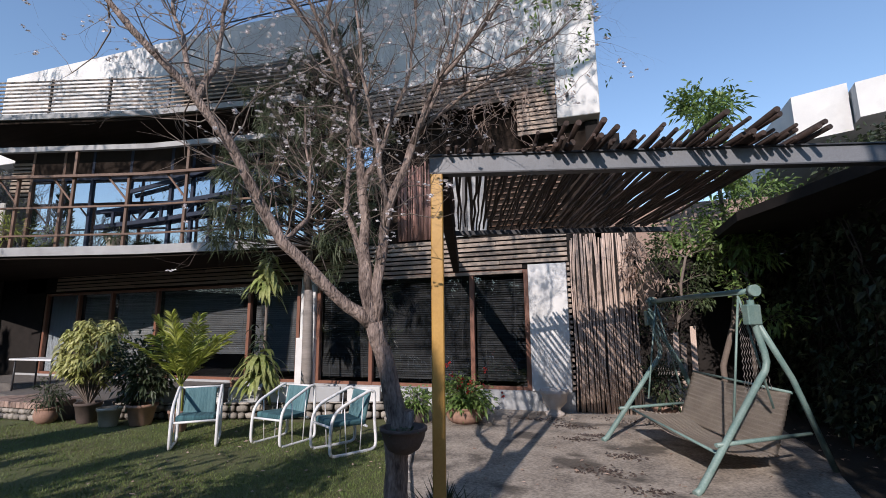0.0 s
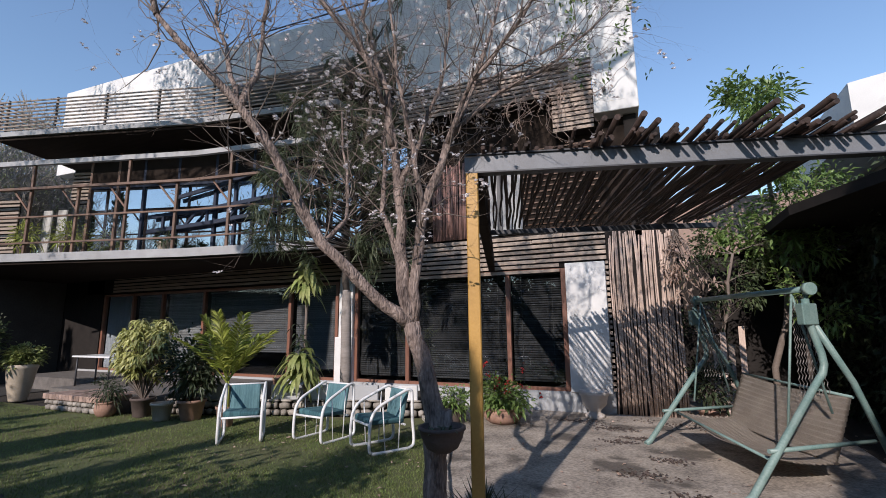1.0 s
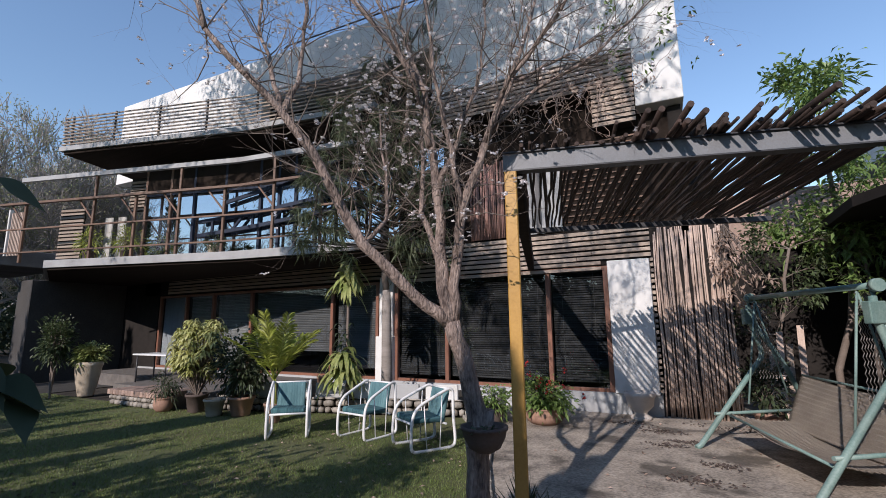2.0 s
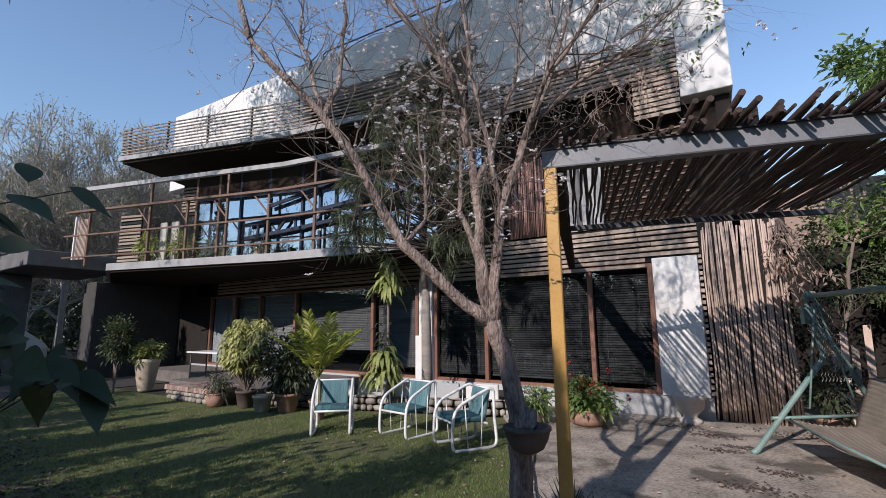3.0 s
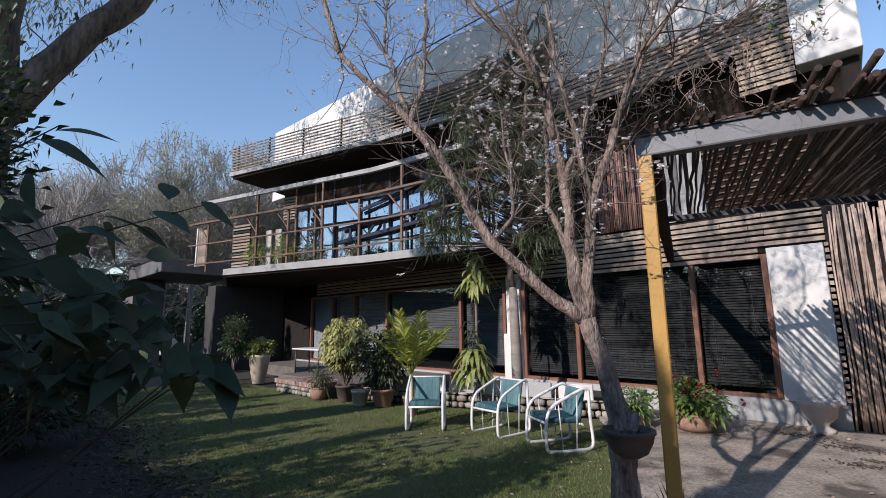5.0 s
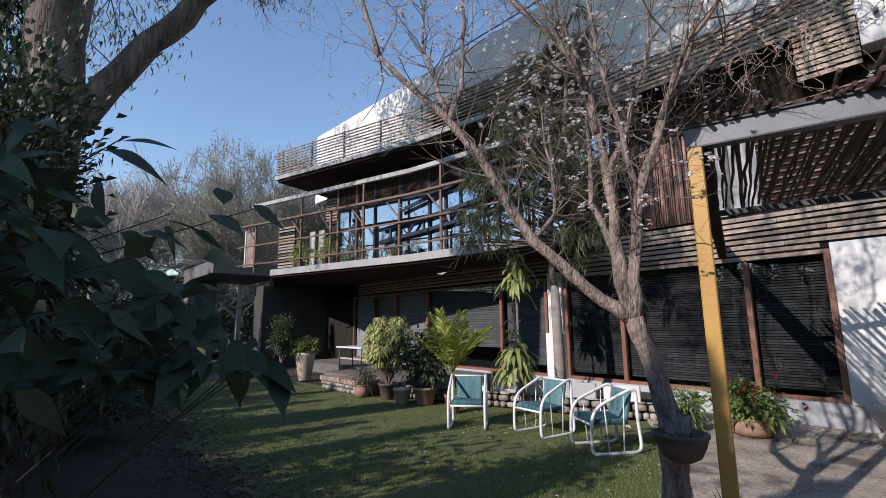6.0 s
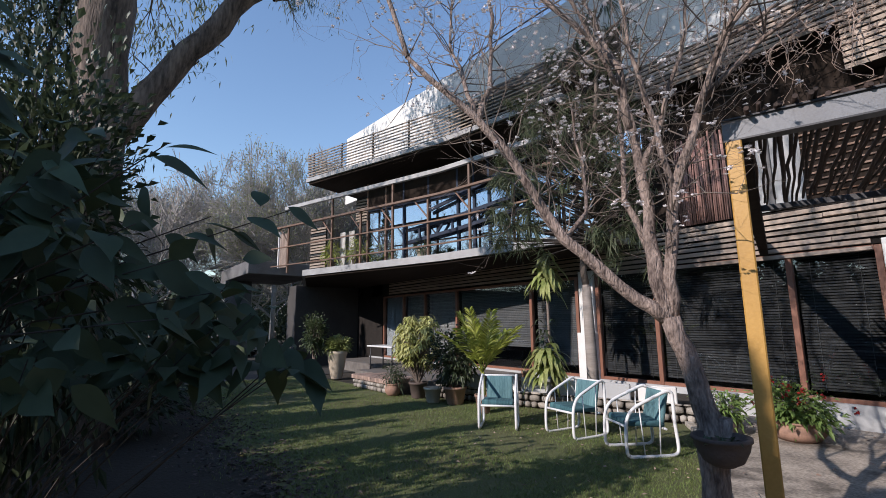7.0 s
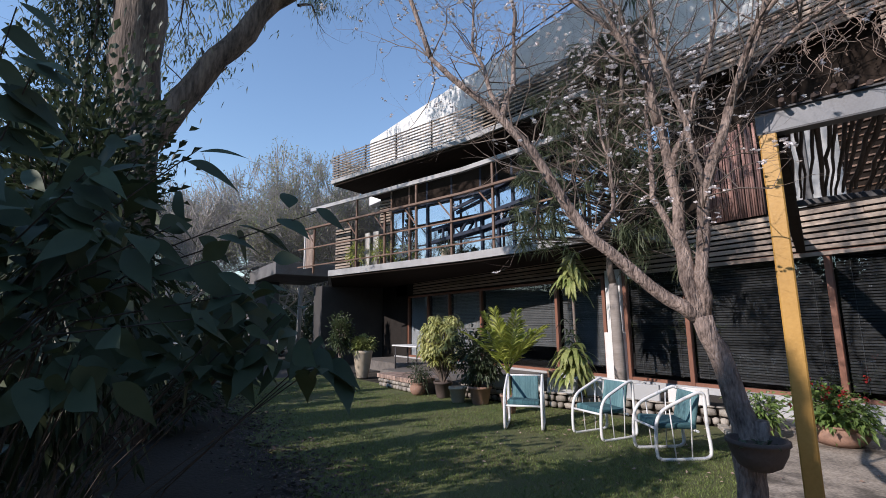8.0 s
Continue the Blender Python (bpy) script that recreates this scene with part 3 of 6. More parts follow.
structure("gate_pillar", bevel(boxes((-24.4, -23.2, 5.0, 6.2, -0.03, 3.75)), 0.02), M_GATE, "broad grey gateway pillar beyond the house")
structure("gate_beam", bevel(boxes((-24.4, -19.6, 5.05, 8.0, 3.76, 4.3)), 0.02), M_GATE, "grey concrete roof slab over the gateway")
pan = thing("reed_panel", "upright reed panel in a white post frame", "panel", at=bal(-3.2, 1.6, 4.05))
bm = bmesh.new()
bar(bm, bal(-3.75, 1.6, 4.03), bal(-3.75, 1.6, 5.55), 0.09)
part("post", bm, M_PLASTER, pan)
for k in range(9):
    bm = bmesh.new()
    bar(bm, bal(-3.65 + k * 0.06, 1.6, 4.03), bal(-3.65 + k * 0.06, 1.6, 5.45), 0.045)
    part("reed", bm, M_BAMBOO, pan)

# roof terrace railing
rail = thing("terrace_railing", "weathered horizontal slat railing round the roof terrace", "railing", at=bal(0, 0.05, 6.76))
for i in range(9):
    bm = bmesh.new()
    z = 6.83 + i * 0.098
    bar(bm, bal(0.02, 0.05, z), bal(5.8, 0.05, z), 0.022, 0.036)
    part("slat", bm, M_RAILSLAT, rail)
    bm = bmesh.new()
    bar(bm, bal(5.82, 0.05, z), bal(9.6, 0.05, z), 0.022, 0.036)
    part("slat", bm, M_RAILSLAT, rail)
    bm = bmesh.new()
    bar(bm, bal(0.04, 0.08, z), bal(0.04, 1.9, z), 0.022, 0.036)
    part("slat", bm, M_RAILSLAT, rail)
for s in (0.3, 1.75, 3.2, 4.68, 6.2, 7.7, 9.2):
    bm = bmesh.new()
    bar(bm, bal(s, 0.085, 6.76), bal(s, 0.085, 7.68), 0.04, 0.04, BD)
    part("post", bm, M_DARKSTEEL, rail)

# ---------- house: upper volume, turned three degrees ----------
UM = Matrix.Translation((-9, 8.9, 0)) @ Matrix.Rotation(radians(3), 4, 'Z') @ Matrix.Translation((9, 0, 0))


def upper(*bs):
    bm = bmesh.new()
    for b in bs:
        box(bm, *b, UM)
    return bm


structure("wall_upper", bevel(upper((-17.9, -10.9, 0, 0.35, 6.76, 9.75), (-10.9, -5.2, 0, 0.35, 8.45, 9.75)), 0.01), M_PLASTER, "white plastered upper wall")
structure("wall_upper_panel", bevel(upper((-5.19, -0.73, 0.0, 0.35, 7.12, 9.75)), 0.01), M_PLASTER, "smooth white upper wall panel")
structure("wall_upper_recess", upper((-10.9, -5.2, 1.2, 1.4, 6.4, 8.5), (-10.9, -10.8, 0.35, 1.2, 6.76, 8.45)), M_BACK)
structure("wall_box", bevel(upper((-0.72, 0.12, -0.03, 1.3, 5.86, 9.8)), 0.012), M_PLASTER, "white plastered corner volume")
structure("roof", upper((-17.9, 0.1, 0.35, 5.5, 9.55, 9.7), (-17.9, -17.6, 0.35, 5.5, 6.7, 9.55), (-0.2, 0.1, 1.3, 5.5, 5.9, 9.55)), M_CONCRETE)
band = structure("wall_slat_band", upper((-5.2, -0.74, 0.03, 0.35, 6.42, 7.10), (-1.55, -0.74, 0.03, 0.3, 5.58, 6.42)), M_BACK, "weathered timber slat band under the upper wall")
slat_run(band, -5.2, -0.73, 0.03, 6.43, 7, 0.097, 0.062, m=UM)
slat_run(band, -1.55, -0.73, 0.03, 5.60, 8, 0.103, 0.066, m=UM)
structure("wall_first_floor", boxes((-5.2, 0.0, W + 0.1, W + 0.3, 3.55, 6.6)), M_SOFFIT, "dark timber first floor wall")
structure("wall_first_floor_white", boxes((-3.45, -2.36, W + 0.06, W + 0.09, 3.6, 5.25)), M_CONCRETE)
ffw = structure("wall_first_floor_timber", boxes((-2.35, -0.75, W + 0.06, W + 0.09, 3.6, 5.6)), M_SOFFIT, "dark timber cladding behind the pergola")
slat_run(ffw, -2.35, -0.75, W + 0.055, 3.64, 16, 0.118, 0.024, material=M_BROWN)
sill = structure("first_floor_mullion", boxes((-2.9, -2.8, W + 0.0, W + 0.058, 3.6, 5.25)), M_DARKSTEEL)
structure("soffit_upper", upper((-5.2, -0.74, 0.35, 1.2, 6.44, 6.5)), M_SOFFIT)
pipe = thing("roof_pipe", "thin black pipe rail along the roof parapet", "pipe", at=UM @ Vector((-10, 0.1, 9.75)))
bm = bmesh.new()
tube(bm, [UM @ Vector(p) for p in ((-10.2, 0.12, 9.74), (-10.2, 0.12, 9.95), (-10.1, 0.12, 10.0), (-8.0, 0.12, 10.0), (-5.6, 0.12, 10.0))], 0.022, 7)
part("tube", bm, M_DARKSTEEL, pipe)
spout = thing("drain_spout", "short dark drain spout in the white wall", "pipe", at=UM @ Vector((-0.5, -0.05, 6.3)))
bm = bmesh.new()
tube(bm, [UM @ Vector((-0.5, -0.025, 6.32)), UM @ Vector((-0.5, -0.16, 6.30))], 0.035, 10)
part("tube", bm, M_DARKSTEEL, spout)
reeds = structure("wall_reed_panel", boxes((-4.45, -3.5, W - 0.02, W + 0.05, 3.58, 5.3)), M_BACK, "reddish reed panel on the first floor")
x = -4.43
while x < -3.5:
    bm = bmesh.new()
    r = rng.uniform(0.013, 0.02)
    tube(bm, [(x, W - 0.04, 3.57), (x + rng.normal() * 0.01, W - 0.05, 4.5), (x + rng.normal() * 0.015, W - 0.04, 5.32 + rng.uniform(-0.05, 0.1))], r, 6)
    part("reed", bm, M_REDREED, reeds)
    x += 2 * r + 0.004

# bare climber tangled over the slat band and the pergola's far side
M_VINE = mat("dry_vine_stem", (0.40, 0.31, 0.26), (0.22, 0.16, 0.13), 0.9, scale=10, bump=0.2)
vr = np.random.default_rng(31)
vine = thing("bare_climber", "leafless tangled climber hanging over the timber band", "vine", at=(-2.2, 9.2, 6.4))
sg, bud = [], []
for k in range(95):
    p = np.array([vr.uniform(-4.3, -0.85), 9.14 + vr.normal() * 0.05, vr.uniform(5.9, 7.1)])
    d = unit(np.array([vr.normal() * 0.9, -0.1, vr.normal() * 0.7 - 0.15]))
    r = vr.uniform(0.005, 0.011)
    for j in range(9):
        d = unit(d + vr.normal(size=3) * np.array([0.45, 0.18, 0.45]) + np.array([0, 0, -0.07]))
        q = p + d * vr.uniform(0.09, 0.17)
        q[1] = min(max(q[1], 8.75), 9.2)
        q[2] = max(q[2], 5.25)
        sg.append((*p, *q, r, r * 0.88))
        p, r = q, r * 0.9
        if vr.random() < 0.25:
            bud.append(p)
tagged(part("stems", twig_mesh("stems", sg, M_VINE, 4), M_VINE, vine), kind="stuff")
bud = np.repeat(np.array(bud), 4, 0)
tagged(part("dry_leaves", leaf_mesh("dry_leaves", bud + vr.normal(size=bud.shape) * 0.03, vr.normal(size=bud.shape), vr.uniform(0.03, 0.07, len(bud)), 0.03, M_DRY, 0.4, vr), M_DRY, vine), kind="stuff")

# ---------- terrace, steps and planting bed ----------
structure("terrace", boxes((-12.9, -8.9, 6.55, 9.5, -0.03, 0.33), (-17.5, -12.9, 7.9, 9.5, -0.03, 0.33)), M_MORTAR, "raised grey terrace before the house")


def stones(parent, a, b, z0, z1, size=0.13):
    """A course wall of rounded stones from a to b."""
    a, b = Vector(a), Vector(b)
    d = (b - a).normalized()
    nrm = Vector((d.y, -d.x, 0))
    z = z0
    while z < z1 - 0.02:
        s = rng.uniform(0, 0.05)
        h = min(size * rng.uniform(0.75, 0.95), z1 - z)
        while s < (b - a).length:
            w = size * rng.uniform(0.7, 2.0)
            bm = bmesh.new()
            bmesh.ops.create_icosphere(bm, subdivisions=1, radius=0.5)
            for v in bm.verts:
                c = v.co.normalized()
                v.co = Vector([math.copysign(abs(q) ** 0.55, q) * 0.5 for q in c]) * rng.uniform(0.86, 1.06)
            m = Matrix((d, nrm, UPZ)).transposed().to_4x4()
            m.translation = a + d * (s + w / 2) + Vector((0, 0, z + h / 2 - a.z))
            bmesh.ops.transform(bm, matrix=m @ Matrix.Diagonal((w * 0.98, 0.12, h * 0.98, 1)), verts=bm.verts)
            for f in bm.faces:
                f.smooth = True
            part("stone", bm, M_STONE, parent)
            s += w
        z += h


step = thing("garden_step", "brick-topped step on a base of pale round stones", "step", at=(-11, 6.2, 0))
part("core", boxes((-11.85, -9.95, 6.02, 6.9, -0.03, 0.22)), M_MORTAR, step)
stones(step, (-11.85, 6.0, 0), (-9.95, 6.0, 0), 0.0, 0.22)
for i in range(17):
    bm = bmesh.new()
    box(bm, -11.9 + i * 0.116, -11.9 + i * 0.116 + 0.106, 5.94, 6.16, 0.225, 0.335)
    part("brick", bevel(bm, 0.008), M_BRICK, step)
    bm = bmesh.new()
    box(bm, -11.9 + i * 0.116, -11.9 + i * 0.116 + 0.106, 6.17, 6.85, 0.225, 0.33 + rng.uniform(-0.004, 0.004))
    part("brick", bm, M_BRICK, step)
bed = thing("planting_bed", "stone-edged planting bed along the house", "planter", at=(-6.5, 7.3, 0))
bm = bmesh.new()
prism(bm, [(-8.9, 6.62), (-6.3, 7.42), (-3.95, 8.16), (-3.95, 9.5), (-8.88, 9.5)], -0.03, 0.26)
part("soil", bm, M_EARTH, bed)
stones(bed, (-8.9, 6.58, 0), (-6.3, 7.36, 0), 0.0, 0.3, 0.15)
stones(bed, (-6.3, 7.36, 0), (-3.95, 8.1, 0), 0.0, 0.3, 0.15)
for k in range(6):
    bm = bmesh.new()
    box(bm, 0, 0.62, -0.04, 0.04, 0.28, 0.56, Matrix.Translation((-8.3 + k * 0.72, 6.83 + k * 0.22, 0)) @ Matrix.Rotation(radians(17), 4, 'Z'))
    part("back_slab", bevel(bm, 0.012), M_PLASTER if k % 2 else M_CONCRETE, bed)
block = thing("stone_block", "pale concrete block beside the patio planting", "block", at=(-3.55, 8.2, 0))
part("body", bevel(boxes((-3.85, -3.3, 8.15, 8.5, 0.0, 0.52)), 0.015), M_CONCRETE, block)
kerb = structure("kerb", boxes((-3.9, -3.88, 8.0, 8.1, 0.0, 0.04)), M_STONE)
for (x0, y0), (x1, y1) in zip(EDGE[1:], EDGE[2:]):
    a, b = Vector((x0, y0, 0.02)), Vector((x1, y1, 0.02))
    n = max(1, int((b - a).length / 0.3))
    for i in range(n):
        bm = bmesh.new()
        bar(bm, a.lerp(b, (i + 0.04) / n), a.lerp(b, (i + 0.96) / n), 0.12 * rng.uniform(0.8, 1.1), 0.08)
        part("stone", bevel(bm, 0.012), M_STONE, kerb)

# ---------- pergola ----------
P0 = Vector((-1.33, 3.66, 0))
PU = Vector((math.cos(radians(16.5)), math.sin(radians(16.5)), 0))
PV = Vector((-PU.y, PU.x, 0))
pergola = thing("pergola", "steel pergola with ochre post and dark eucalyptus poles", "pergola", at=P0)
bm = bmesh.new()
bar(bm, P0, P0 + UPZ * 2.92, 0.10, 0.10, PU)
part("post", bevel(bm, 0.008), M_OCHRE, pergola, "ochre yellow painted square post")
bm = bmesh.new()
zb = UPZ * 3.0
bar(bm, P0 - PU * 0.06 + zb, P0 + PU * 5.2 + zb, 0.06, 0.145)
part("front_beam", bm, M_BEAM, pergola, "grey steel front beam")
# flanges coloured dark for the shadow lines above and below the beam
for q in (-0.0795, 0.0795):
    bm = bmesh.new()
    bar(bm, P0 - PU * 0.06 + zb + UPZ * q, P0 + PU * 5.2 + zb + UPZ * q, 0.10, 0.012)
    part("flange", bm, M_DARKSTEEL, pergola)
bm = bmesh.new()
bar(bm, P0 + PV * 2.9 - PU * 0.05 + zb, P0 + PU * 3.2 + PV * 2.9 + zb, 0.06, 0.07)
part("rear_beam", bevel(bm, 0.005), M_DARKSTEEL, pergola)
# side beam is made this deep to cast the wide diagonal shade on the window
bm = bmesh.new()
bar(bm, P0 + PU * 0.03 + PV * 0.05 + zb - UPZ * 0.07, P0 + PU * 0.03 + PV * 6.05 + zb - UPZ * 0.07, 0.12, 0.29)
part("side_beam", bm, M_SOFFIT, pergola)
rng = np.random.default_rng(4)
u = 0.10
while u < 3.05:
    bm = bmesh.new()
    a, b = -rng.uniform(0.04, 0.16) - (rng.uniform(0, 0.25) + (0.3 if rng.random() < 0.12 else 0)) * (u > 0.9), 2.9 + rng.uniform(0.05, 0.4)
    r = rng.uniform(0.013, 0.025) * (0.85 if u < 0.9 else 1.0)
    c0, c1 = rng.normal() * 0.02, rng.normal() * 0.03
    tube(bm, [P0 + PU * (u + c0 * (1 - k / 4) + c1 * k / 4 + rng.normal() * 0.006) + PV * (a + (b - a) * k / 4) + UPZ * (3.09 + r + rng.normal() * 0.009) for k in np.arange(9) / 2], [r * f * rng.uniform(0.9, 1.1) for f in (1, 1, .98, .96, .95, .93, .9, .88, .85)], 8)
    part("pole", bm, M_POLE, pergola)
    u += 2 * r + (rng.uniform(0.008, 0.026) if u < 1.0 else rng.uniform(0.002, 0.015))
# loose second layer, thrown on askew
for k in range(15):
    u = 0.85 + k * 0.152 + rng.uniform(-0.05, 0.05)
    r = rng.uniform(0.014, 0.025)
    a, tilt = -rng.uniform(0.12, 0.46), rng.uniform(0.0, 0.05)
    skew = rng.normal() * 0.10
    bm = bmesh.new()
    tube(bm, [P0 + PU * (u + skew * q + rng.normal() * 0.008) + PV * (a + (2.95 - a) * q) + UPZ * (3.15 + r + tilt * (1 - q)) for q in np.linspace(0, 1, 6)], [r * f for f in (1.05, 1, 0.97, 0.93, 0.9, 0.84)], 8)
    part("pole", bm, M_POLE, pergola)

# ---------- tree in blossom ----------
rng = np.random.default_rng(11)
tree = thing("blossom_tree", "bare fruit tree with a few white blossoms", "tree", at=(-1.56, 3.32, 0))


def limb(pts, radii, bm, sides=10):
    """A crooked limb: extra points between the given ones, slightly off line."""
    out, rr = [], []
    for (p, q), (r, s) in zip(zip(pts, pts[1:]), zip(radii, radii[1:])):
        p, q = Vector(p), Vector(q)
        for k in range(3):
            t = k / 3
            j = (q - p).length * 0.02
            out.append(p.lerp(q, t) + Vector(rng.normal(size=3) * j * (k > 0)))
            rr.append((r + (s - r) * t) * rng.uniform(0.93, 1.07))
    out.append(Vector(pts[-1]))
    rr.append(radii[-1])
    tube(bm, out, rr, sides)
    return out, rr


bm = bmesh.new()
limb([(-1.50, 3.36, -0.05), (-1.545, 3.33, 0.5), (-1.53, 3.33, 1.0), (-1.60, 3.29, 1.35), (-1.69, 3.24, 1.68)], [0.105, 0.082, 0.078, 0.068, 0.064], bm, 14)
tube(bm, [(-1.52, 3.33, 0.70), (-1.46, 3.34, 0.92), (-1.445, 3.33, 1.05)], [0.06, 0.05, 0.045], 9)
part("trunk", bm, M_BARK, tree)
BRANCHES = [
    ([(-1.69, 3.24, 1.66), (-1.95, 3.09, 1.90), (-2.25, 2.87, 2.27), (-2.47, 2.68, 2.79), (-2.72, 2.42, 3.30), (-3.03, 1.98, 3.81)], [0.055, 0.046, 0.042, 0.038, 0.032, 0.018]),
    ([(-2.70, 2.44, 3.26), (-2.72, 2.60, 3.6), (-2.85, 2.75, 4.2)], [0.034, 0.022, 0.012]),
    ([(-1.70, 3.24, 1.66), (-1.76, 3.23, 2.07), (-1.84, 3.30, 2.70), (-1.95, 3.38, 3.30), (-2.12, 3.45, 3.95), (-2.3, 3.4, 4.5)], [0.058, 0.05, 0.040, 0.03, 0.02, 0.010]),
    ([(-1.78, 3.24, 2.10), (-2.05, 3.4, 2.60), (-2.15, 3.6, 3.2), (-2.2, 3.7, 3.9)], [0.03, 0.024, 0.018, 0.01]),
    ([(-1.68, 3.25, 1.68), (-1.66, 3.26, 2.07), (-1.60, 3.28, 2.55), (-1.42, 3.32, 3.05), (-1.21, 3.40, 3.57), (-0.98, 3.50, 4.39)], [0.045, 0.040, 0.036, 0.03, 0.022, 0.010]),
    ([(-1.60, 3.28, 2.55), (-1.62, 3.15, 3.0), (-1.70, 3.0, 3.6), (-1.72, 2.9, 4.3)], [0.026, 0.02, 0.014, 0.008]),
    ([(-1.84, 3.30, 2.72), (-1.72, 3.45, 3.2), (-1.55, 3.6, 3.9), (-1.5, 3.6, 4.5)], [0.026, 0.02, 0.013, 0.008]),
    ([(-1.38, 3.33, 3.15), (-1.0, 3.42, 3.48), (-0.55, 3.55, 3.72), (-0.15, 3.6, 4.05)], [0.020, 0.015, 0.010, 0.005]),
    ([(-1.95, 3.38, 3.30), (-1.86, 3.0, 3.5), (-1.95, 2.6, 4.05)], [0.022, 0.017, 0.010]),
    ([(-1.86, 3.22, 3.1), (-1.85, 3.12, 3.55), (-2.0, 3.0, 3.82), (-2.35, 2.75, 4.35)], [0.03, 0.027, 0.024, 0.016]),
    ([(-2.85, 2.75, 4.2), (-2.95, 2.9, 4.9), (-2.8, 3.0, 5.8), (-2.7, 3.2, 6.5)], [0.018, 0.016, 0.012, 0.006]),
    ([(-3.03, 1.98, 3.81), (-3.25, 1.85, 4.6), (-3.35, 1.9, 5.6), (-3.2, 2.1, 6.6)], [0.022, 0.018, 0.013, 0.007]),
    ([(-2.72, 2.42, 3.30), (-3.05, 2.6, 3.8), (-3.5, 2.8, 4.5), (-3.7, 3.0, 5.6)], [0.024, 0.019, 0.014, 0.008]),
    ([(-2.3, 3.4, 4.5), (-2.2, 3.5, 5.3), (-2.35, 3.4, 6.2)], [0.018, 0.014, 0.007]),
    ([(-1.5, 3.6, 4.5), (-1.35, 3.6, 5.2), (-1.4, 3.5, 6.1), (-1.2, 3.5, 6.6)], [0.018, 0.014, 0.010, 0.006]),
    ([(-0.98, 3.5, 4.39), (-0.75, 3.5, 5.0), (-0.8, 3.6, 5.8)], [0.016, 0.013, 0.006]),
    ([(-1.42, 3.32, 3.05), (-1.15, 3.2, 3.5), (-0.75, 3.15, 3.85), (-0.45, 3.1, 4.3)], [0.022, 0.018, 0.013, 0.007]),
    ([(-1.21, 3.40, 3.57), (-0.85, 3.7, 3.85), (-0.5, 3.9, 4.1)], [0.016, 0.012, 0.006]),
    ([(-2.25, 2.87, 2.27), (-2.2, 3.1, 2.5), (-2.35, 3.3, 3.0), (-2.5, 3.4, 3.6)], [0.02, 0.016, 0.012, 0.007]),
]
segs, tips = [], []
for pts, radii in BRANCHES:
    bm = bmesh.new()
    out, rr = limb(pts, radii, bm)
    part("limb", bm, M_BARK, tree)
    for i in range(3, len(out)):
        for _ in range(3 if rr[i] > 0.02 else 5):
            if rng.random() < 0.85 and rr[i] < 0.042:
                d = unit(np.array(out[i] - out[i - 1]) / max((out[i] - out[i - 1]).length, 1e-6) + rng.normal(size=3) * 0.8 + np.array([0.15, 0, 0.15]))
                sprout(rng, segs, tips, out[i], d, rng.uniform(0.25, 0.6), min(rr[i] * 0.45, 0.0075) * (1.5 if out[i].z > 4.5 else 1.0), 3 if out[i].z > 4.5 else 2, 2, 0.6, 0.12, 0.3)
tagged(part("twigs", twig_mesh("twigs", segs, M_TWIG), M_TWIG, tree), kind="stuff")
tp = [t for t in tips if rng.random() < 0.16]
at, way = [], []
for p, d in tp:
    for _ in range(rng.integers(1, 4)):
        c = p + rng.normal(size=3) * 0.012
        for k in range(5):
            at.append(c)
            way.append(unit(np.array([math.cos(k * 1.256), math.sin(k * 1.256), 0.3]) + rng.normal(size=3) * 0.25))
tagged(part("blossoms", leaf_mesh("blossoms", at, way, 0.020, 0.018, M_PETAL, 0.0, rng), M_PETAL, tree, "small white blossoms"), kind="stuff")
tp = [t for t in tips if t[0][0] > -0.55 and t[0][2] > 3.6 and t[0][0] < 0.1 and rng.random() < 0.14]
at = [p + rng.normal(size=3) * 0.02 for p, d in tp for _ in range(4)]
way = [unit(d + rng.normal(size=3) * 0.7) for p, d in tp for _ in range(4)]
if at:
    tagged(part("leaves", leaf_mesh("leaves", at, way, 0.05, 0.02, M_FRESH, 0.2, rng), M_FRESH, tree, "young green leaves"), kind="stuff")

# bowl tied to the trunk
bowl = thing("hanging_bowl", "dark clay bowl with soil tied to the trunk", "pot", at=(-1.42, 3.2, 0.72))
bm = bmesh.new()
lathe(bm, [(0.06, 0.0), (0.11, 0.03), (0.145, 0.10), (0.155, 0.145), (0.165, 0.15), (0.165, 0.17), (0.14, 0.17), (0.135, 0.14), (0.02, 0.14)], 28, (-1.42, 3.19, 0.80))
part("bowl", bm, M_DARKPOT, bowl)
at = np.array([-1.42, 3.19, 0.945]) + rng.normal(size=(50, 3)) * np.array([0.06, 0.06, 0.004])
tagged(part("litter", leaf_mesh("litter", at, rng.normal(size=(50, 3)) * [1, 1, 0.5], 0.05, 0.018, M_DARKLEAF, 0.1, rng), M_DARKLEAF, bowl), kind="stuff")

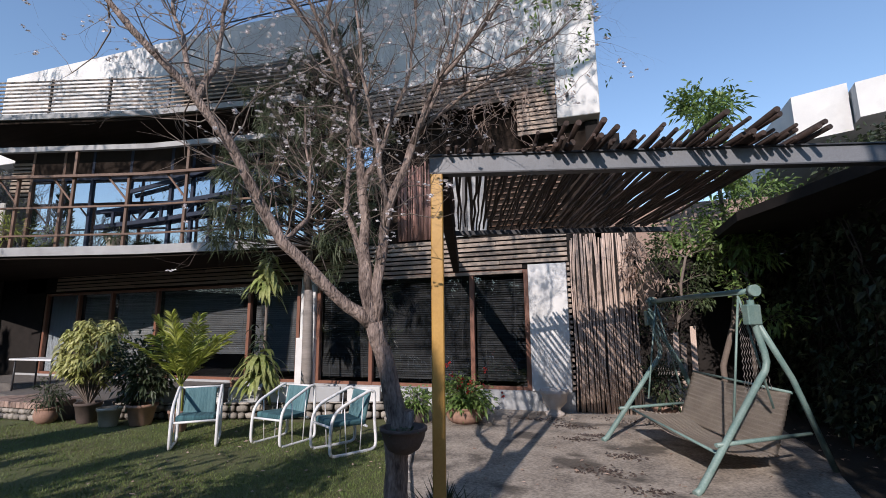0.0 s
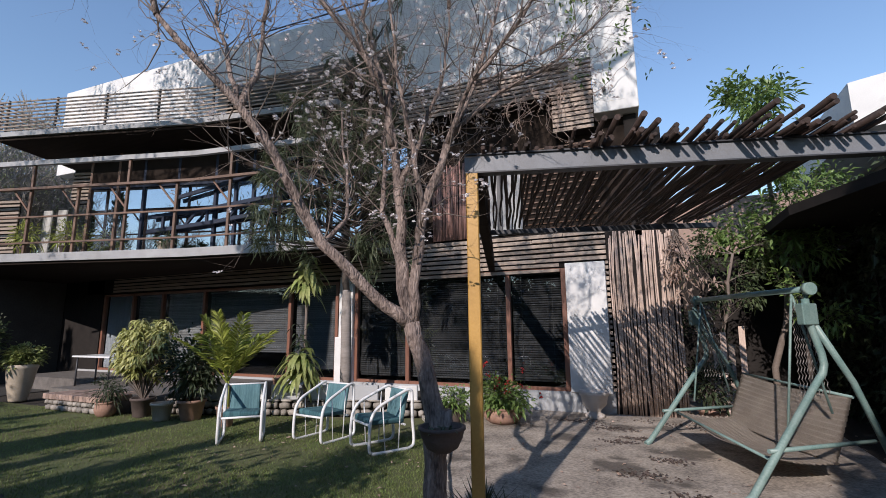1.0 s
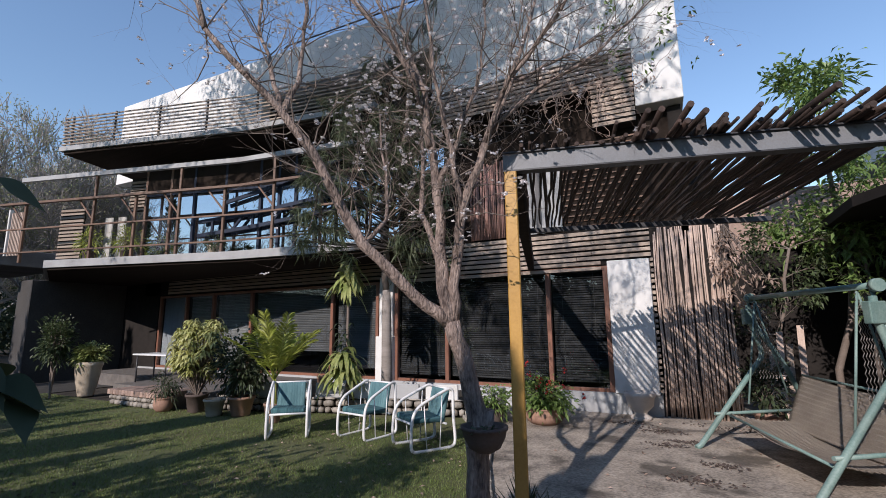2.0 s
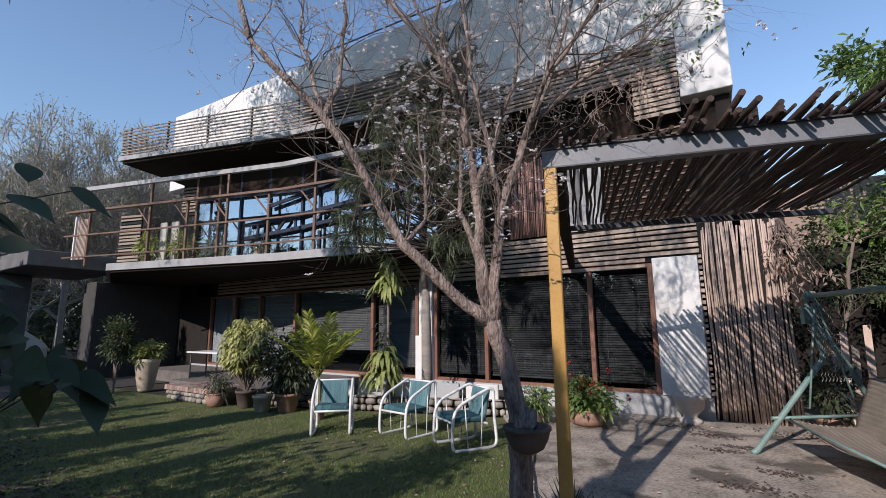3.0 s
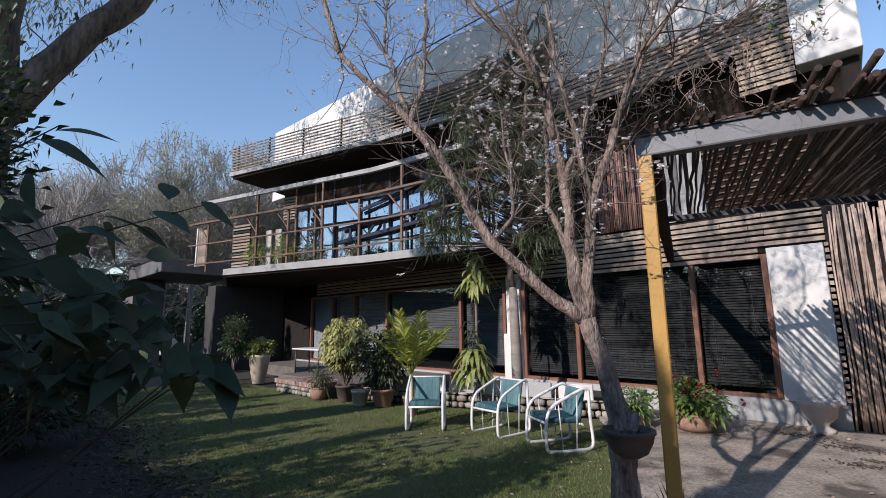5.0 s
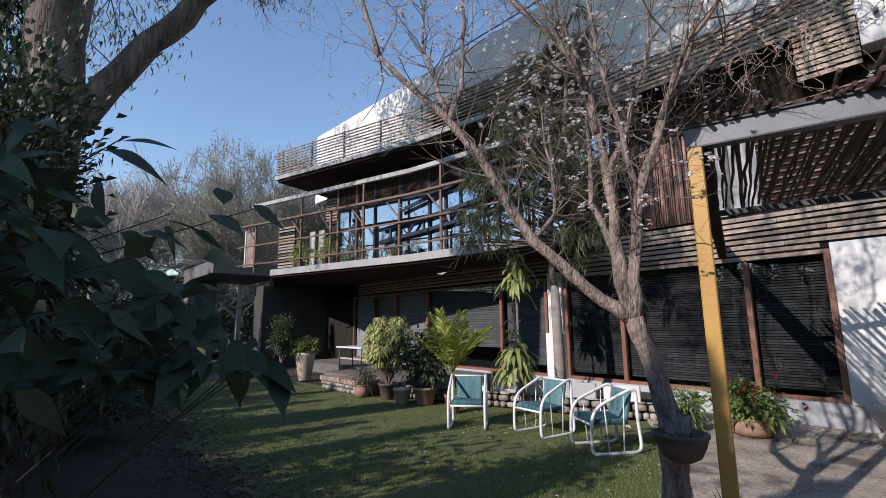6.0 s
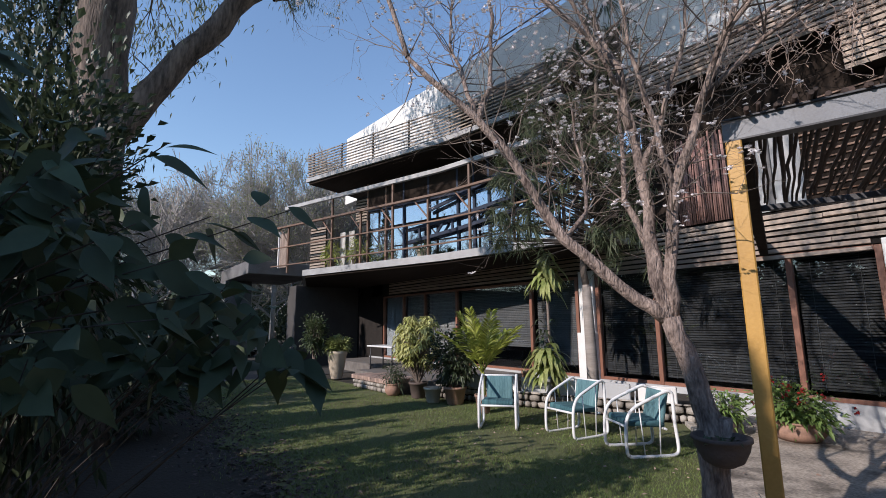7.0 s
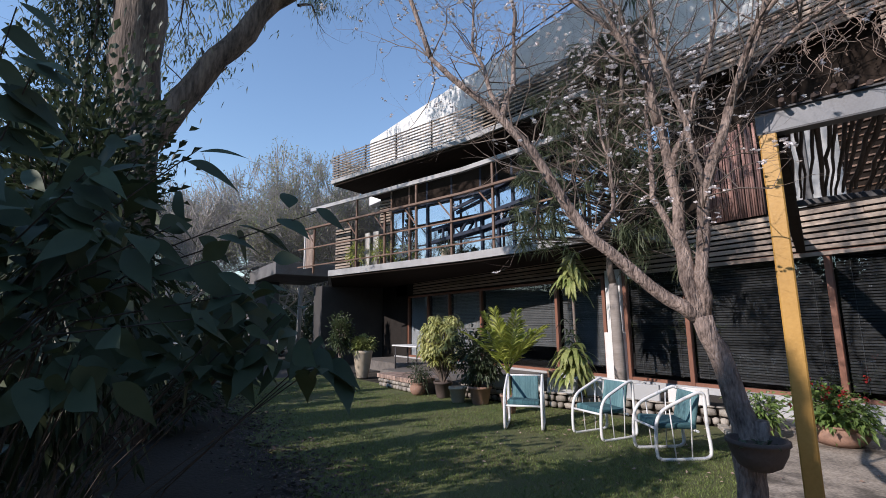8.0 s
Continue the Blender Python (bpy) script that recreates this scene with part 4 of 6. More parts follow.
# ---------- garden chairs ----------
def chair():
    """White tubular rocking armchair: a bent hoop each side, bars in it, seat and back cushions; faces -y."""
    ob = thing("garden_chair", "white tubular armchair with teal striped cushions on lawn", "chair", "chairs on the lawn")
    hoop = [(-0.30, 0.03), (-0.335, 0.11), (-0.325, 0.38), (-0.285, 0.51), (-0.20, 0.60), (-0.05, 0.67), (0.14, 0.75), (0.24, 0.785), (0.30, 0.77), (0.315, 0.70), (0.32, 0.40), (0.345, 0.11), (0.30, 0.03), (0.16, 0.017), (-0.18, 0.017), (-0.30, 0.03)]
    for sx in (-0.29, 0.29):
        bm = bmesh.new()
        pts = [Vector((sx, y, z)) for y, z in hoop]
        fine = []
        for i in range(len(pts) - 1):
            p0, p1, p2, p3 = pts[i - 1 if i else -2], pts[i], pts[i + 1], pts[i + 2 if i + 2 < len(pts) else 1]
            for k in range(3):
                t = k / 3
                fine.append(0.5 * ((2 * p1) + (p2 - p0) * t + (2 * p0 - 5 * p1 + 4 * p2 - p3) * t * t + (3 * p1 - p0 - 3 * p2 + p3) * t ** 3))
        tube(bm, fine + [fine[0]], 0.0215, 9)
        part("side_hoop", bm, M_WHITETUBE, ob)
        for y0, z0, y1, z1 in ((-0.10, 0.02, -0.14, 0.60), (0.10, 0.02, 0.14, 0.72)):
            bm = bmesh.new()
            tube(bm, [(sx, y0, z0), (sx, y1, z1)], 0.008, 7)
            part("side_bar", bm, M_WHITETUBE, ob)
    for y, z in ((-0.31, 0.37), (0.20, 0.33), (0.29, 0.775)):
        bm = bmesh.new()
        tube(bm, [(-0.29, y, z), (0.29, y, z)], 0.016, 8)
        part("cross_tube", bm, M_WHITETUBE, ob)
    bm = bmesh.new()
    box(bm, -0.25, 0.25, -0.30, 0.22, 0.37, 0.45)
    bevel(bm, 0.03, 3)
    for v in bm.verts:
        v.co.z += 0.012 * math.sin(v.co.x * 22) * (v.co.z > 0.41) - 0.06 * (v.co.y + 0.3)
    for f in bm.faces:
        f.smooth = True
    part("seat_cushion", bm, M_TEAL, ob, "teal striped seat cushion")
    bm = bmesh.new()
    box(bm, -0.22, 0.22, -0.03, 0.03, 0.0, 0.40, Matrix.Translation((0, 0.20, 0.38)) @ Matrix.Rotation(radians(-13), 4, 'X'))
    bevel(bm, 0.025, 3)
    for f in bm.faces:
        f.smooth = True
    part("back_cushion", bm, M_TEALPALE, ob, "paler teal striped back cushion")
    return ob


c1 = chair()
c1.matrix_basis = pose(-5.80, 5.58, 0.0, 0, 0, 41)
copy_thing(c1, pose(-4.66, 6.08, 0.0, 0, 0, -9))
copy_thing(c1, pose(-3.56, 5.93, 0.0, 0, 0, -31))

# ---------- swing ----------
swing = thing("garden_swing", "sea-green tubular garden swing with a sagging tan seat", "swing", at=(1.0, 7.0, 0))
F1, F2, F3 = Vector((0.69, 5.48, 0.02)), Vector((2.24, 6.69, 0.02)), Vector((-0.17, 7.44, 0.02))
F4 = F2 + F3 - F1
A1, A2 = (F1 + F2) / 2 + UPZ * 1.98, (F3 + F4) / 2 + UPZ * 1.98
SD = (A2 - A1).normalized()
for f, ap in ((F1, A1), (F3, A2)):
    bm = bmesh.new()
    out = (ap - f)
    hz = Vector((out.x, out.y, 0))
    knee = f + hz * 1.13 + UPZ * 1.16
    tube(bm, [f - hz * 0.05, f + hz * 0.02 + UPZ * 0.03, f + hz * 0.09 + UPZ * 0.10, knee - hz * 0.16 - UPZ * 0.16, knee - hz * 0.03 - UPZ * 0.04, knee + hz * 0.005 + UPZ * 0.05, knee - hz * 0.01 + UPZ * 0.16, ap - UPZ * 0.30, ap - UPZ * 0.10], 0.036, 10)
    part("front_leg", bm, M_GREENTUBE, swing)
for f, ap in ((F2, A1), (F4, A2)):
    bm = bmesh.new()
    tube(bm, [f, f.lerp(ap, 0.5) + UPZ * 0.03, ap - UPZ * 0.22 + (f - ap) * 0.06], 0.034, 10)
    part("rear_leg", bm, M_GREENTUBE, swing)
for f, g in ((F1, F2), (F3, F4)):
    bm = bmesh.new()
    tube(bm, [f.lerp(g, 0.14) + UPZ * 0.42, f.lerp(g, 0.84) + UPZ * 0.42], 0.022, 8)
    part("stretcher", bm, M_GREENTUBE, swing)
bm = bmesh.new()
tube(bm, [A1 - SD * 0.05, A2 + SD * 0.05], 0.032, 12)
part("top_bar", bm, M_GREENTUBE, swing)
for ap in (A1, A2):
    bm = bmesh.new()
    tube(bm, [ap - SD * 0.10, ap - SD * 0.04], 0.065, 16)
    hub = part("hub", bm, M_GREENTUBE, swing)
    bm = bmesh.new()
    fw = (F2 - F1).normalized()
    m = Matrix((fw, SD, UPZ)).transposed().to_4x4()
    m.translation = ap - UPZ * 0.24
    box(bm, -0.10, 0.10, -0.05, 0.05, -0.13, 0.09, m)
    part("bracket", bevel(bm, 0.012, 2), M_GREENTUBE, swing)
    bm = bmesh.new()
    tube(bm, [ap - UPZ * 0.04, ap - UPZ * 0.12 + fw * 0.02, ap - UPZ * 0.2], 0.02, 8)
    part("hook", bm, M_GREENTUBE, swing)
fw = (F2 - F1).normalized()
for ap, sg in ((A1, 1), (A2, -1)):
    base = ap + SD * 0.18 * sg
    for dx, dz in ((-0.28, -1.42), (0.34, -1.30)):
        bm = bmesh.new()
        tube(bm, [base - UPZ * 0.04, base + fw * dx + UPZ * dz], 0.013, 7)
        part("hanger", bm, M_GREENTUBE, swing)
    # open spring mesh that closes the side
    bm = bmesh.new()
    for k in range(9):
        p = base - UPZ * 0.05 + fw * (-0.02 + 0.02 * k)
        q = base + fw * (-0.05 + 0.05 * k) - UPZ * 1.1
        z = [p.lerp(q, i / 26) + fw * (0.012 if i % 2 else -0.012) for i in range(27)]
        tube(bm, z, 0.0045, 4)
    part("spring_mesh", bm, M_CHAIN, swing)


def cloth(bm, fn, nu, nv, th):
    g = [[bm.verts.new(fn(i / nu, j / nv)) for j in range(nv + 1)] for i in range(nu + 1)]
    fs = [bm.faces.new((g[i][j], g[i + 1][j], g[i + 1][j + 1], g[i][j + 1])) for i in range(nu) for j in range(nv)]
    for f in fs:
        f.smooth = True
    bmesh.ops.solidify(bm, geom=fs, thickness=th)


S0 = A1 + SD * 0.08 - UPZ * 1.98
SL = (A2 - A1).length - 0.34
bm = bmesh.new()
cloth(bm, lambda a, b: S0 + SD * (SL * a) + fw * (-0.62 + 0.86 * b) + UPZ * (0.46 - 0.12 * b - 0.13 * (1 - a) - 0.07 * math.sin(math.pi * a) - 0.03 * math.sin(math.pi * b) + 0.007 * math.sin(b * 70) + 0.012 * math.sin(a * 9)), 24, 48, 0.05)
part("seat", bm, M_SLING, swing, "sagging tan fabric seat")
bm = bmesh.new()
cloth(bm, lambda a, b: S0 + SD * (SL * a) + fw * (0.20 + 0.34 * b) + UPZ * (0.27 - 0.07 * (1 - a) + 0.66 * b - 0.05 * math.sin(math.pi * a) * b + 0.012 * math.sin(b * 75)), 24, 60, 0.05)
part("backrest", bm, M_SLING, swing, "ribbed tan fabric backrest")
bm = bmesh.new()
tube(bm, [S0 + fw * 0.55 + UPZ * 0.85, S0 + SD * SL + fw * 0.55 + UPZ * 0.92], 0.016, 8)
part("back_frame", bm, M_GREENTUBE, swing)
bm = bmesh.new()
tube(bm, [S0 - fw * 0.62 + UPZ * 0.31, S0 + SD * SL - fw * 0.62 + UPZ * 0.44], 0.016, 8)
part("seat_frame", bm, M_GREENTUBE, swing)

# ---------- potted plants ----------
rng = np.random.default_rng(21)


def pot(ob, at, r, h, material, kind=0, name="pot"):
    bm = bmesh.new()
    if kind == 0:      # flared pot
        prof = [(r * 0.62, 0), (r * 0.68, 0.02), (r * 0.92, h * 0.86), (r, h * 0.87), (r, h), (r * 0.88, h), (r * 0.85, h * 0.9), (0.01, h * 0.9)]
    elif kind == 1:    # belly
        prof = [(r * 0.6, 0), (r * 0.85, h * 0.2), (r, h * 0.5), (r * 0.92, h * 0.8), (r * 0.85, h * 0.88), (r * 0.97, h * 0.93), (r * 0.97, h), (r * 0.82, h), (r * 0.8, h * 0.9), (0.01, h * 0.9)]
    elif kind == 3:    # goblet on a foot
        prof = [(r * 0.7, 0), (r * 0.7, 0.05), (r * 0.42, 0.09), (r * 0.45, 0.13), (r * 0.85, h * 0.5), (r * 0.95, h * 0.8), (r * 1.05, h * 0.86), (r * 1.05, h), (r * 0.9, h), (r * 0.85, h * 0.9), (0.01, h * 0.9)]
    else:              # tall urn
        prof = [(r * 0.55, 0), (r * 0.58, 0.03), (r * 0.8, h * 0.4), (r * 0.98, h * 0.85), (r * 1.05, h * 0.9), (r * 1.05, h), (r * 0.88, h), (r * 0.86, h * 0.92), (0.01, h * 0.92)]
    lathe(bm, prof, 24, at)
    part(name, bm, material, ob)


def bush(name, label, at, pot_r, pot_h, pot_mat, size, n, leaf_len, leaf_w, material, droop, kind=0, clumps=26, stem=None, stem_r=0.012, up=0.3):
    """A potted shrub: pot, stems, and leaves in uneven clumps; size is (rx, ry, z0, z1)."""
    at = Vector(at)
    ob = thing(name, label, "potted plant", at=at)
    if pot_r:
        pot(ob, at, pot_r, pot_h, pot_mat, kind)
    rx, ry, z0, z1 = size
    c = np.array([at.x, at.y, at.z + (z0 + z1) / 2])
    dirs = unit(rng.normal(size=(clumps, 3)))
    cc = c + dirs * np.array([rx, ry, (z1 - z0) / 2]) * rng.uniform(0.35, 0.95, size=(clumps, 1))
    sg = []
    base = np.array([at.x, at.y, at.z + pot_h * 0.85])
    mid0 = np.array([at.x, at.y, at.z + z0 + (z1 - z0) * 0.2])
    for q in cc:
        m0 = base + (mid0 - base) * rng.uniform(0.5, 1) + rng.normal(size=3) * 0.02
        sg.append((*base, *m0, stem_r, stem_r * 0.8))
        sg.append((*m0, *q, stem_r * 0.6, stem_r * 0.3))
    tagged(part("stems", twig_mesh("stems", sg, M_TWIG, 5), M_TWIG, ob), kind="stuff")
    k = rng.integers(0, clumps, n)
    pos = cc[k] + rng.normal(size=(n, 3)) * np.array([rx, ry, (z1 - z0) / 2]) * 0.22
    way = unit(pos - c + rng.normal(size=(n, 3)) * 0.25 * rx + np.array([0, 0, up * rx]))
    tagged(part("foliage", leaf_mesh("foliage", pos, way, leaf_len * rng.uniform(0.7, 1.2, n), leaf_w, material, droop, rng), material, ob), kind="stuff")
    return ob


bush("dark_shrub", "dark green shrub in a terracotta pot", (-7.9, 6.35, 0), 0.25, 0.36, M_TERRA, (0.55, 0.4, 0.4, 1.6), 1800, 0.12, 0.055, M_DARKLEAF, 0.4, clumps=40)
bush("small_fern", "low dark fern in a round clay pot", (-9.75, 5.95, 0), 0.19, 0.28, M_TERRA, (0.32, 0.3, 0.2, 0.75), 400, 0.16, 0.025, M_DARKLEAF, 0.7, 1)
bush("round_shrub", "green shrub in a tall cream urn", (-13.85, 6.4, 0), 0.30, 0.85, M_CREAM, (0.36, 0.36, 0.82, 1.3), 1700, 0.10, 0.05, M_DRAC, 0.4, 2, clumps=50)
bush("slender_tree", "slender young tree with a dark round crown", (-14.1, 5.75, 0), 0, 0.0, None, (0.40, 0.38, 0.95, 1.95), 1500, 0.11, 0.055, M_MIDLEAF, 0.35, clumps=60, stem_r=0.02)
bush("flowering_plant", "red-flowered plant in a wide terracotta bowl", (-2.46, 8.1, 0.012), 0.34, 0.27, M_TERRA, (0.46, 0.40, 0.2, 0.74), 1500, 0.10, 0.055, M_FRESH, 0.5, 1, clumps=60)
fl = bpy.data.objects["flowering_plant"]
at = np.array([-2.46, 8.0, 0.62]) + rng.normal(size=(16, 3)) * np.array([0.30, 0.25, 0.13])
at = np.repeat(at, 9, 0) + rng.normal(size=(144, 3)) * 0.02
tagged(part("flowers", leaf_mesh("flowers", at, rng.normal(size=(144, 3)), 0.05, 0.042, M_RED, 0.1, rng), M_RED, fl, "red flowers"), kind="stuff")
bush("trailing_plant", "trailing green plant beside the flower bowl", (-3.25, 7.75, 0.0), 0.17, 0.28, M_DARKPOT, (0.35, 0.3, 0.2, 0.6), 350, 0.13, 0.05, M_FRESH, 0.6, 1)
for p, r, h, mt, kd, lab in (((-1.05, 9.15, 0.012), 0.25, 0.46, M_URN, 3, "empty pale stone urn beside the pier"), ((-8.35, 6.1, 0), 0.2, 0.32, M_CREAM, 0, "empty cream pot before the planting bed"), ((-6.8, 6.15, 0), 0.17, 0.34, M_TERRA, 0, "terracotta pot of the palm"), ((-7.0, 7.6, 0.26), 0.13, 0.4, M_TERRA, 0, "terracotta pot standing on the bed")):
    ob = thing("flower_pot", lab, "pot", at=p)
    pot(ob, p, r, h, mt, kd)


def palm(name, label, at, n, length, rise, leaflets, leaf_len, leaf_w, material, spread=1.0, trunk=None):
    """Arching fronds from one point; each frond is a rib with leaflets both sides."""
    at = Vector(at)
    ob = thing(name, label, "palm", at=trunk or at)
    for k in range(n):
        az = 2 * math.pi * (k + rng.uniform(-0.3, 0.3)) / n
        el = rng.uniform(*rise)
        h = Vector((math.cos(az), math.sin(az), 0)) * spread
        ln = length * rng.uniform(0.8, 1.1)
        rib = [at + h * (ln * t * math.cos(el) * (1 + 0.3 * t)) + UPZ * (ln * (t * math.sin(el) - 0.38 * t * t * math.cos(el))) for t in np.linspace(0, 1, 12)]
        bm = bmesh.new()
        tube(bm, rib, list(np.linspace(0.012, 0.002, 12)), 5)
        fr = part("frond", bm, material, ob)
        pos, way, le = [], [], []
        for i in range(leaflets):
            t = 0.18 + 0.8 * i / leaflets
            j = min(int(t * 11), 10)
            p = rib[j].lerp(rib[j + 1], t * 11 - j)
            d = (rib[j + 1] - rib[j]).normalized()
            sd = d.cross(UPZ).normalized()
            for sg in (-1, 1):
                pos.append(p)
                way.append(np.array(sd * sg * 0.8 + d * 0.75 + UPZ * 0.15))
                le.append(leaf_len * (0.5 + math.sin(math.pi * t) * 0.6))
        tagged(part("leaflets", leaf_mesh("leaflets", pos, np.array(way) + rng.normal(size=(len(way), 3)) * 0.08, np.array(le), leaf_w, material, 0.25, rng), material, fr), kind="stuff")
    return ob


pm = palm("areca_palm", "bright yellow-green palm rising from a clay pot", (-6.82, 6.15, 0.72), 12, 1.3, (0.85, 1.45), 46, 0.32, 0.034, M_PALM)
bm = bmesh.new()
for k in range(5):
    a = k * 1.256
    tube(bm, [(-6.8 + 0.05 * math.cos(a), 6.15 + 0.05 * math.sin(a), 0.25), (-6.8 + 0.02 * math.cos(a), 6.15 + 0.02 * math.sin(a), 0.75)], [0.014, 0.010], 7)
part("cane", bm, M_PALM, pm)


def arch_mesh(name, at, way, length, width, material):
    """Strap leaves that rise, arch over and hang, each of five jointed pieces."""
    n = len(at)
    d = unit(np.asarray(way, float))
    side = unit(np.cross(d, np.array([0, 0, 1.0]) + rng.normal(size=(n, 3)) * 0.1))
    up = np.cross(side, d)
    cols = []
    for k, w in enumerate((0.35, 0.85, 1.0, 0.9, 0.6, 0.03)):
        t = k / 5
        c = at + d * (length * t * (1 - 0.25 * t))[:, None] - np.array([0, 0, 1.0]) * (length * 0.65 * t * t)[:, None]
        hw = side * width * 0.5 * w
        cols.append(np.stack([c - hw + up * width * 0.10, c, c + hw + up * width * 0.10], 1))
    v = np.stack(cols, 1).reshape(-1, 3)
    i = np.arange(n)[:, None] * 18
    f = [i + np.array([[3 * k + j, 3 * k + j + 1, 3 * k + j + 4]]) for k in range(5) for j in (0, 1)] + [i + np.array([[3 * k + j, 3 * k + j + 4, 3 * k + j + 3]]) for k in range(5) for j in (0, 1)]
    return rawmesh(name, v, np.concatenate(f), material)


def strap_plant(ob, c, n, length, width, material):
    c = np.array(c)
    az = rng.uniform(0, 2 * math.pi, n)
    el = rng.uniform(-0.1, 1.05, n)
    d = np.stack([np.cos(az) * np.cos(el), np.sin(az) * np.cos(el), np.sin(el)], 1)
    pos = c + rng.normal(size=(n, 3)) * np.array([0.04, 0.04, 0.14])
    tagged(part("strap_leaves", arch_mesh("strap_leaves", pos, d, length * rng.uniform(0.7, 1.1, n), width, material), material, ob), kind="stuff")


def whorl_bush(name, label, at, pot_r, pot_h, pot_mat, size, whorls, leaves, length, width, material):
    """A potted shrub whose leaves stand in drooping whorls at the stem ends."""
    at = Vector(at)
    ob = thing(name, label, "potted plant", at=at)
    pot(ob, at, pot_r, pot_h, pot_mat)
    rx, ry, z0, z1 = size
    d = unit(rng.normal(size=(whorls, 3)) + np.array([0, -0.25, 0.15]))
    tips = np.array([at.x, at.y, (z0 + z1) / 2]) + d * np.array([rx, ry, (z1 - z0) / 2]) * rng.uniform(0.62, 1.0, size=(whorls, 1))
    base = np.array([at.x, at.y, at.z + pot_h * 0.85])
    sg = []
    for q in tips:
        m0 = base + (q - base) * 0.5 + np.array([0, 0, 0.12]) + rng.normal(size=3) * 0.04
        sg += [(*base, *m0, 0.013, 0.009), (*m0, *q, 0.009, 0.006)]
    tagged(part("stems", twig_mesh("stems", sg, M_TWIG, 5), M_TWIG, ob), kind="stuff")
    n = whorls * leaves
    az = np.tile(np.arange(leaves) * 2.4, whorls) + rng.normal(size=n) * 0.2
    el = rng.uniform(-0.15, 1.1, n)
    D = np.stack([np.cos(az) * np.cos(el), np.sin(az) * np.cos(el), np.sin(el)], 1)
    P = np.repeat(tips, leaves, 0) + rng.normal(size=(n, 3)) * np.array([0.012, 0.012, 0.03])
    tagged(part("foliage", arch_mesh("foliage", P, D, length * rng.uniform(0.7, 1.15, n), width, material), material, ob), kind="stuff")


whorl_bush("ficus_bush", "yellow-green drooping shrub in a clay pot by the bed", (-9.05, 6.2, 0), 0.22, 0.36, M_DARKPOT, (0.60, 0.5, 0.58, 1.88), 115, 20, 0.22, 0.045, M_FICUS)
dr = thing("dracaena", "tall dracaena with two tufts of striped strap leaves", "potted plant", at=(-6.05, 7.3, 0.26))
bm = bmesh.new()
tube(bm, [(-6.05, 7.3, 0.2), (-6.1, 7.28, 1.2), (-6.12, 7.3, 2.0), (-6.15, 7.3, 2.75)], [0.035, 0.03, 0.026, 0.022], 9)
part("stem", bm, M_TWIG, dr)
strap_plant(dr, (-6.15, 7.3, 2.55), 110, 0.58, 0.095, M_DRAC)
strap_plant(dr, (-6.0, 7.05, 0.90), 115, 0.64, 0.095, M_DRAC)
strap_plant(dr, (-6.15, 7.2, 1.35), 30, 0.4, 0.05, M_DARKLEAF)
ag = thing("spiky_plant", "dark spiky rosette at the foot of the post", "plant", at=(-1.2, 3.75, 0.0))
for cx, cy in ((-1.42, 3.95), (-1.05, 3.72)):
    n = 90
    az = rng.uniform(0, 2 * math.pi, n)
    el = rng.uniform(0.25, 1.4, n)
    d = np.stack([np.cos(az) * np.cos(el), np.sin(az) * np.cos(el), np.sin(el)], 1)
    tagged(part("spikes", leaf_mesh("spikes", np.array([cx, cy, 0.02]) + rng.normal(size=(n, 3)) * 0.02 * [1, 1, 0], d, rng.uniform(0.30, 0.60, n), 0.024, M_DARKLEAF, 0.15, rng), M_DARKLEAF, ag), kind="stuff")

# tall feathery tree against the balcony
ft = thing("feathery_tree", "tall grey-green narrow-leaved tree against the balcony", "tree", at=(-5.75, 7.85, 0.2))
bm = bmesh.new()
tube(bm, [(-5.62, 7.95, 0.1), (-5.63, 7.95, 0.9), (-5.645, 7.95, 1.7), (-5.66, 7.95, 2.4)], [0.12, 0.11, 0.10, 0.085], 14)
part("trunk", bm, M_PALMTRUNK, ft, "smooth grey ringed trunk")
bm = bmesh.new()
limb([(-5.66, 7.95, 2.38), (-5.64, 7.85, 3.4), (-5.3, 7.75, 4.6), (-5.0, 7.7, 6.0), (-4.9, 7.7, 7.6)], [0.07, 0.06, 0.055, 0.04, 0.02], bm, 9)
part("stem", bm, M_TWIG, ft)
cl = []
for c, s, n in (((-4.8, 7.75, 5.2), (0.75, 0.5, 1.3), 70), ((-4.7, 7.8, 3.7), (0.6, 0.4, 0.7), 34), ((-6.4, 6.6, 3.6), (0.55, 0.4, 0.5), 26), ((-5.6, 7.3, 4.8), (0.6, 0.4, 0.9), 30), ((-4.9, 7.7, 7.0), (0.6, 0.4, 0.7), 26), ((-6.2, 6.5, 4.6), (0.5, 0.4, 0.6), 26), ((-5.9, 6.9, 5.6), (0.6, 0.4, 0.6), 26)):
    cl += list(np.array(c) + rng.normal(size=(n, 3)) * np.array(s) * 0.62)
cl = np.array(cl)
stem_at = np.stack([np.full(len(cl), -5.3), np.full(len(cl), 7.72), np.clip(cl[:, 2] - 0.5, 3.2, 7.2)], 1)
sg = [(*(a * 0.4 + b * 0.6), *b, 0.012, 0.005) for a, b in zip(stem_at, cl)] + [(*a, *(a * 0.4 + b * 0.6), 0.02, 0.012) for a, b in zip(stem_at, cl)]
tagged(part("branches", twig_mesh("branches", sg, M_DARKTWIG, 4), M_DARKTWIG, ft), kind="stuff")
m = 40
pos = np.repeat(cl, m, 0) + rng.normal(size=(len(cl) * m, 3)) * 0.05
out = np.repeat(unit(rng.normal(size=(len(cl), 3)) + [0, 0, -0.1]), m, 0)
way = unit(out + rng.normal(size=pos.shape) * 0.55)
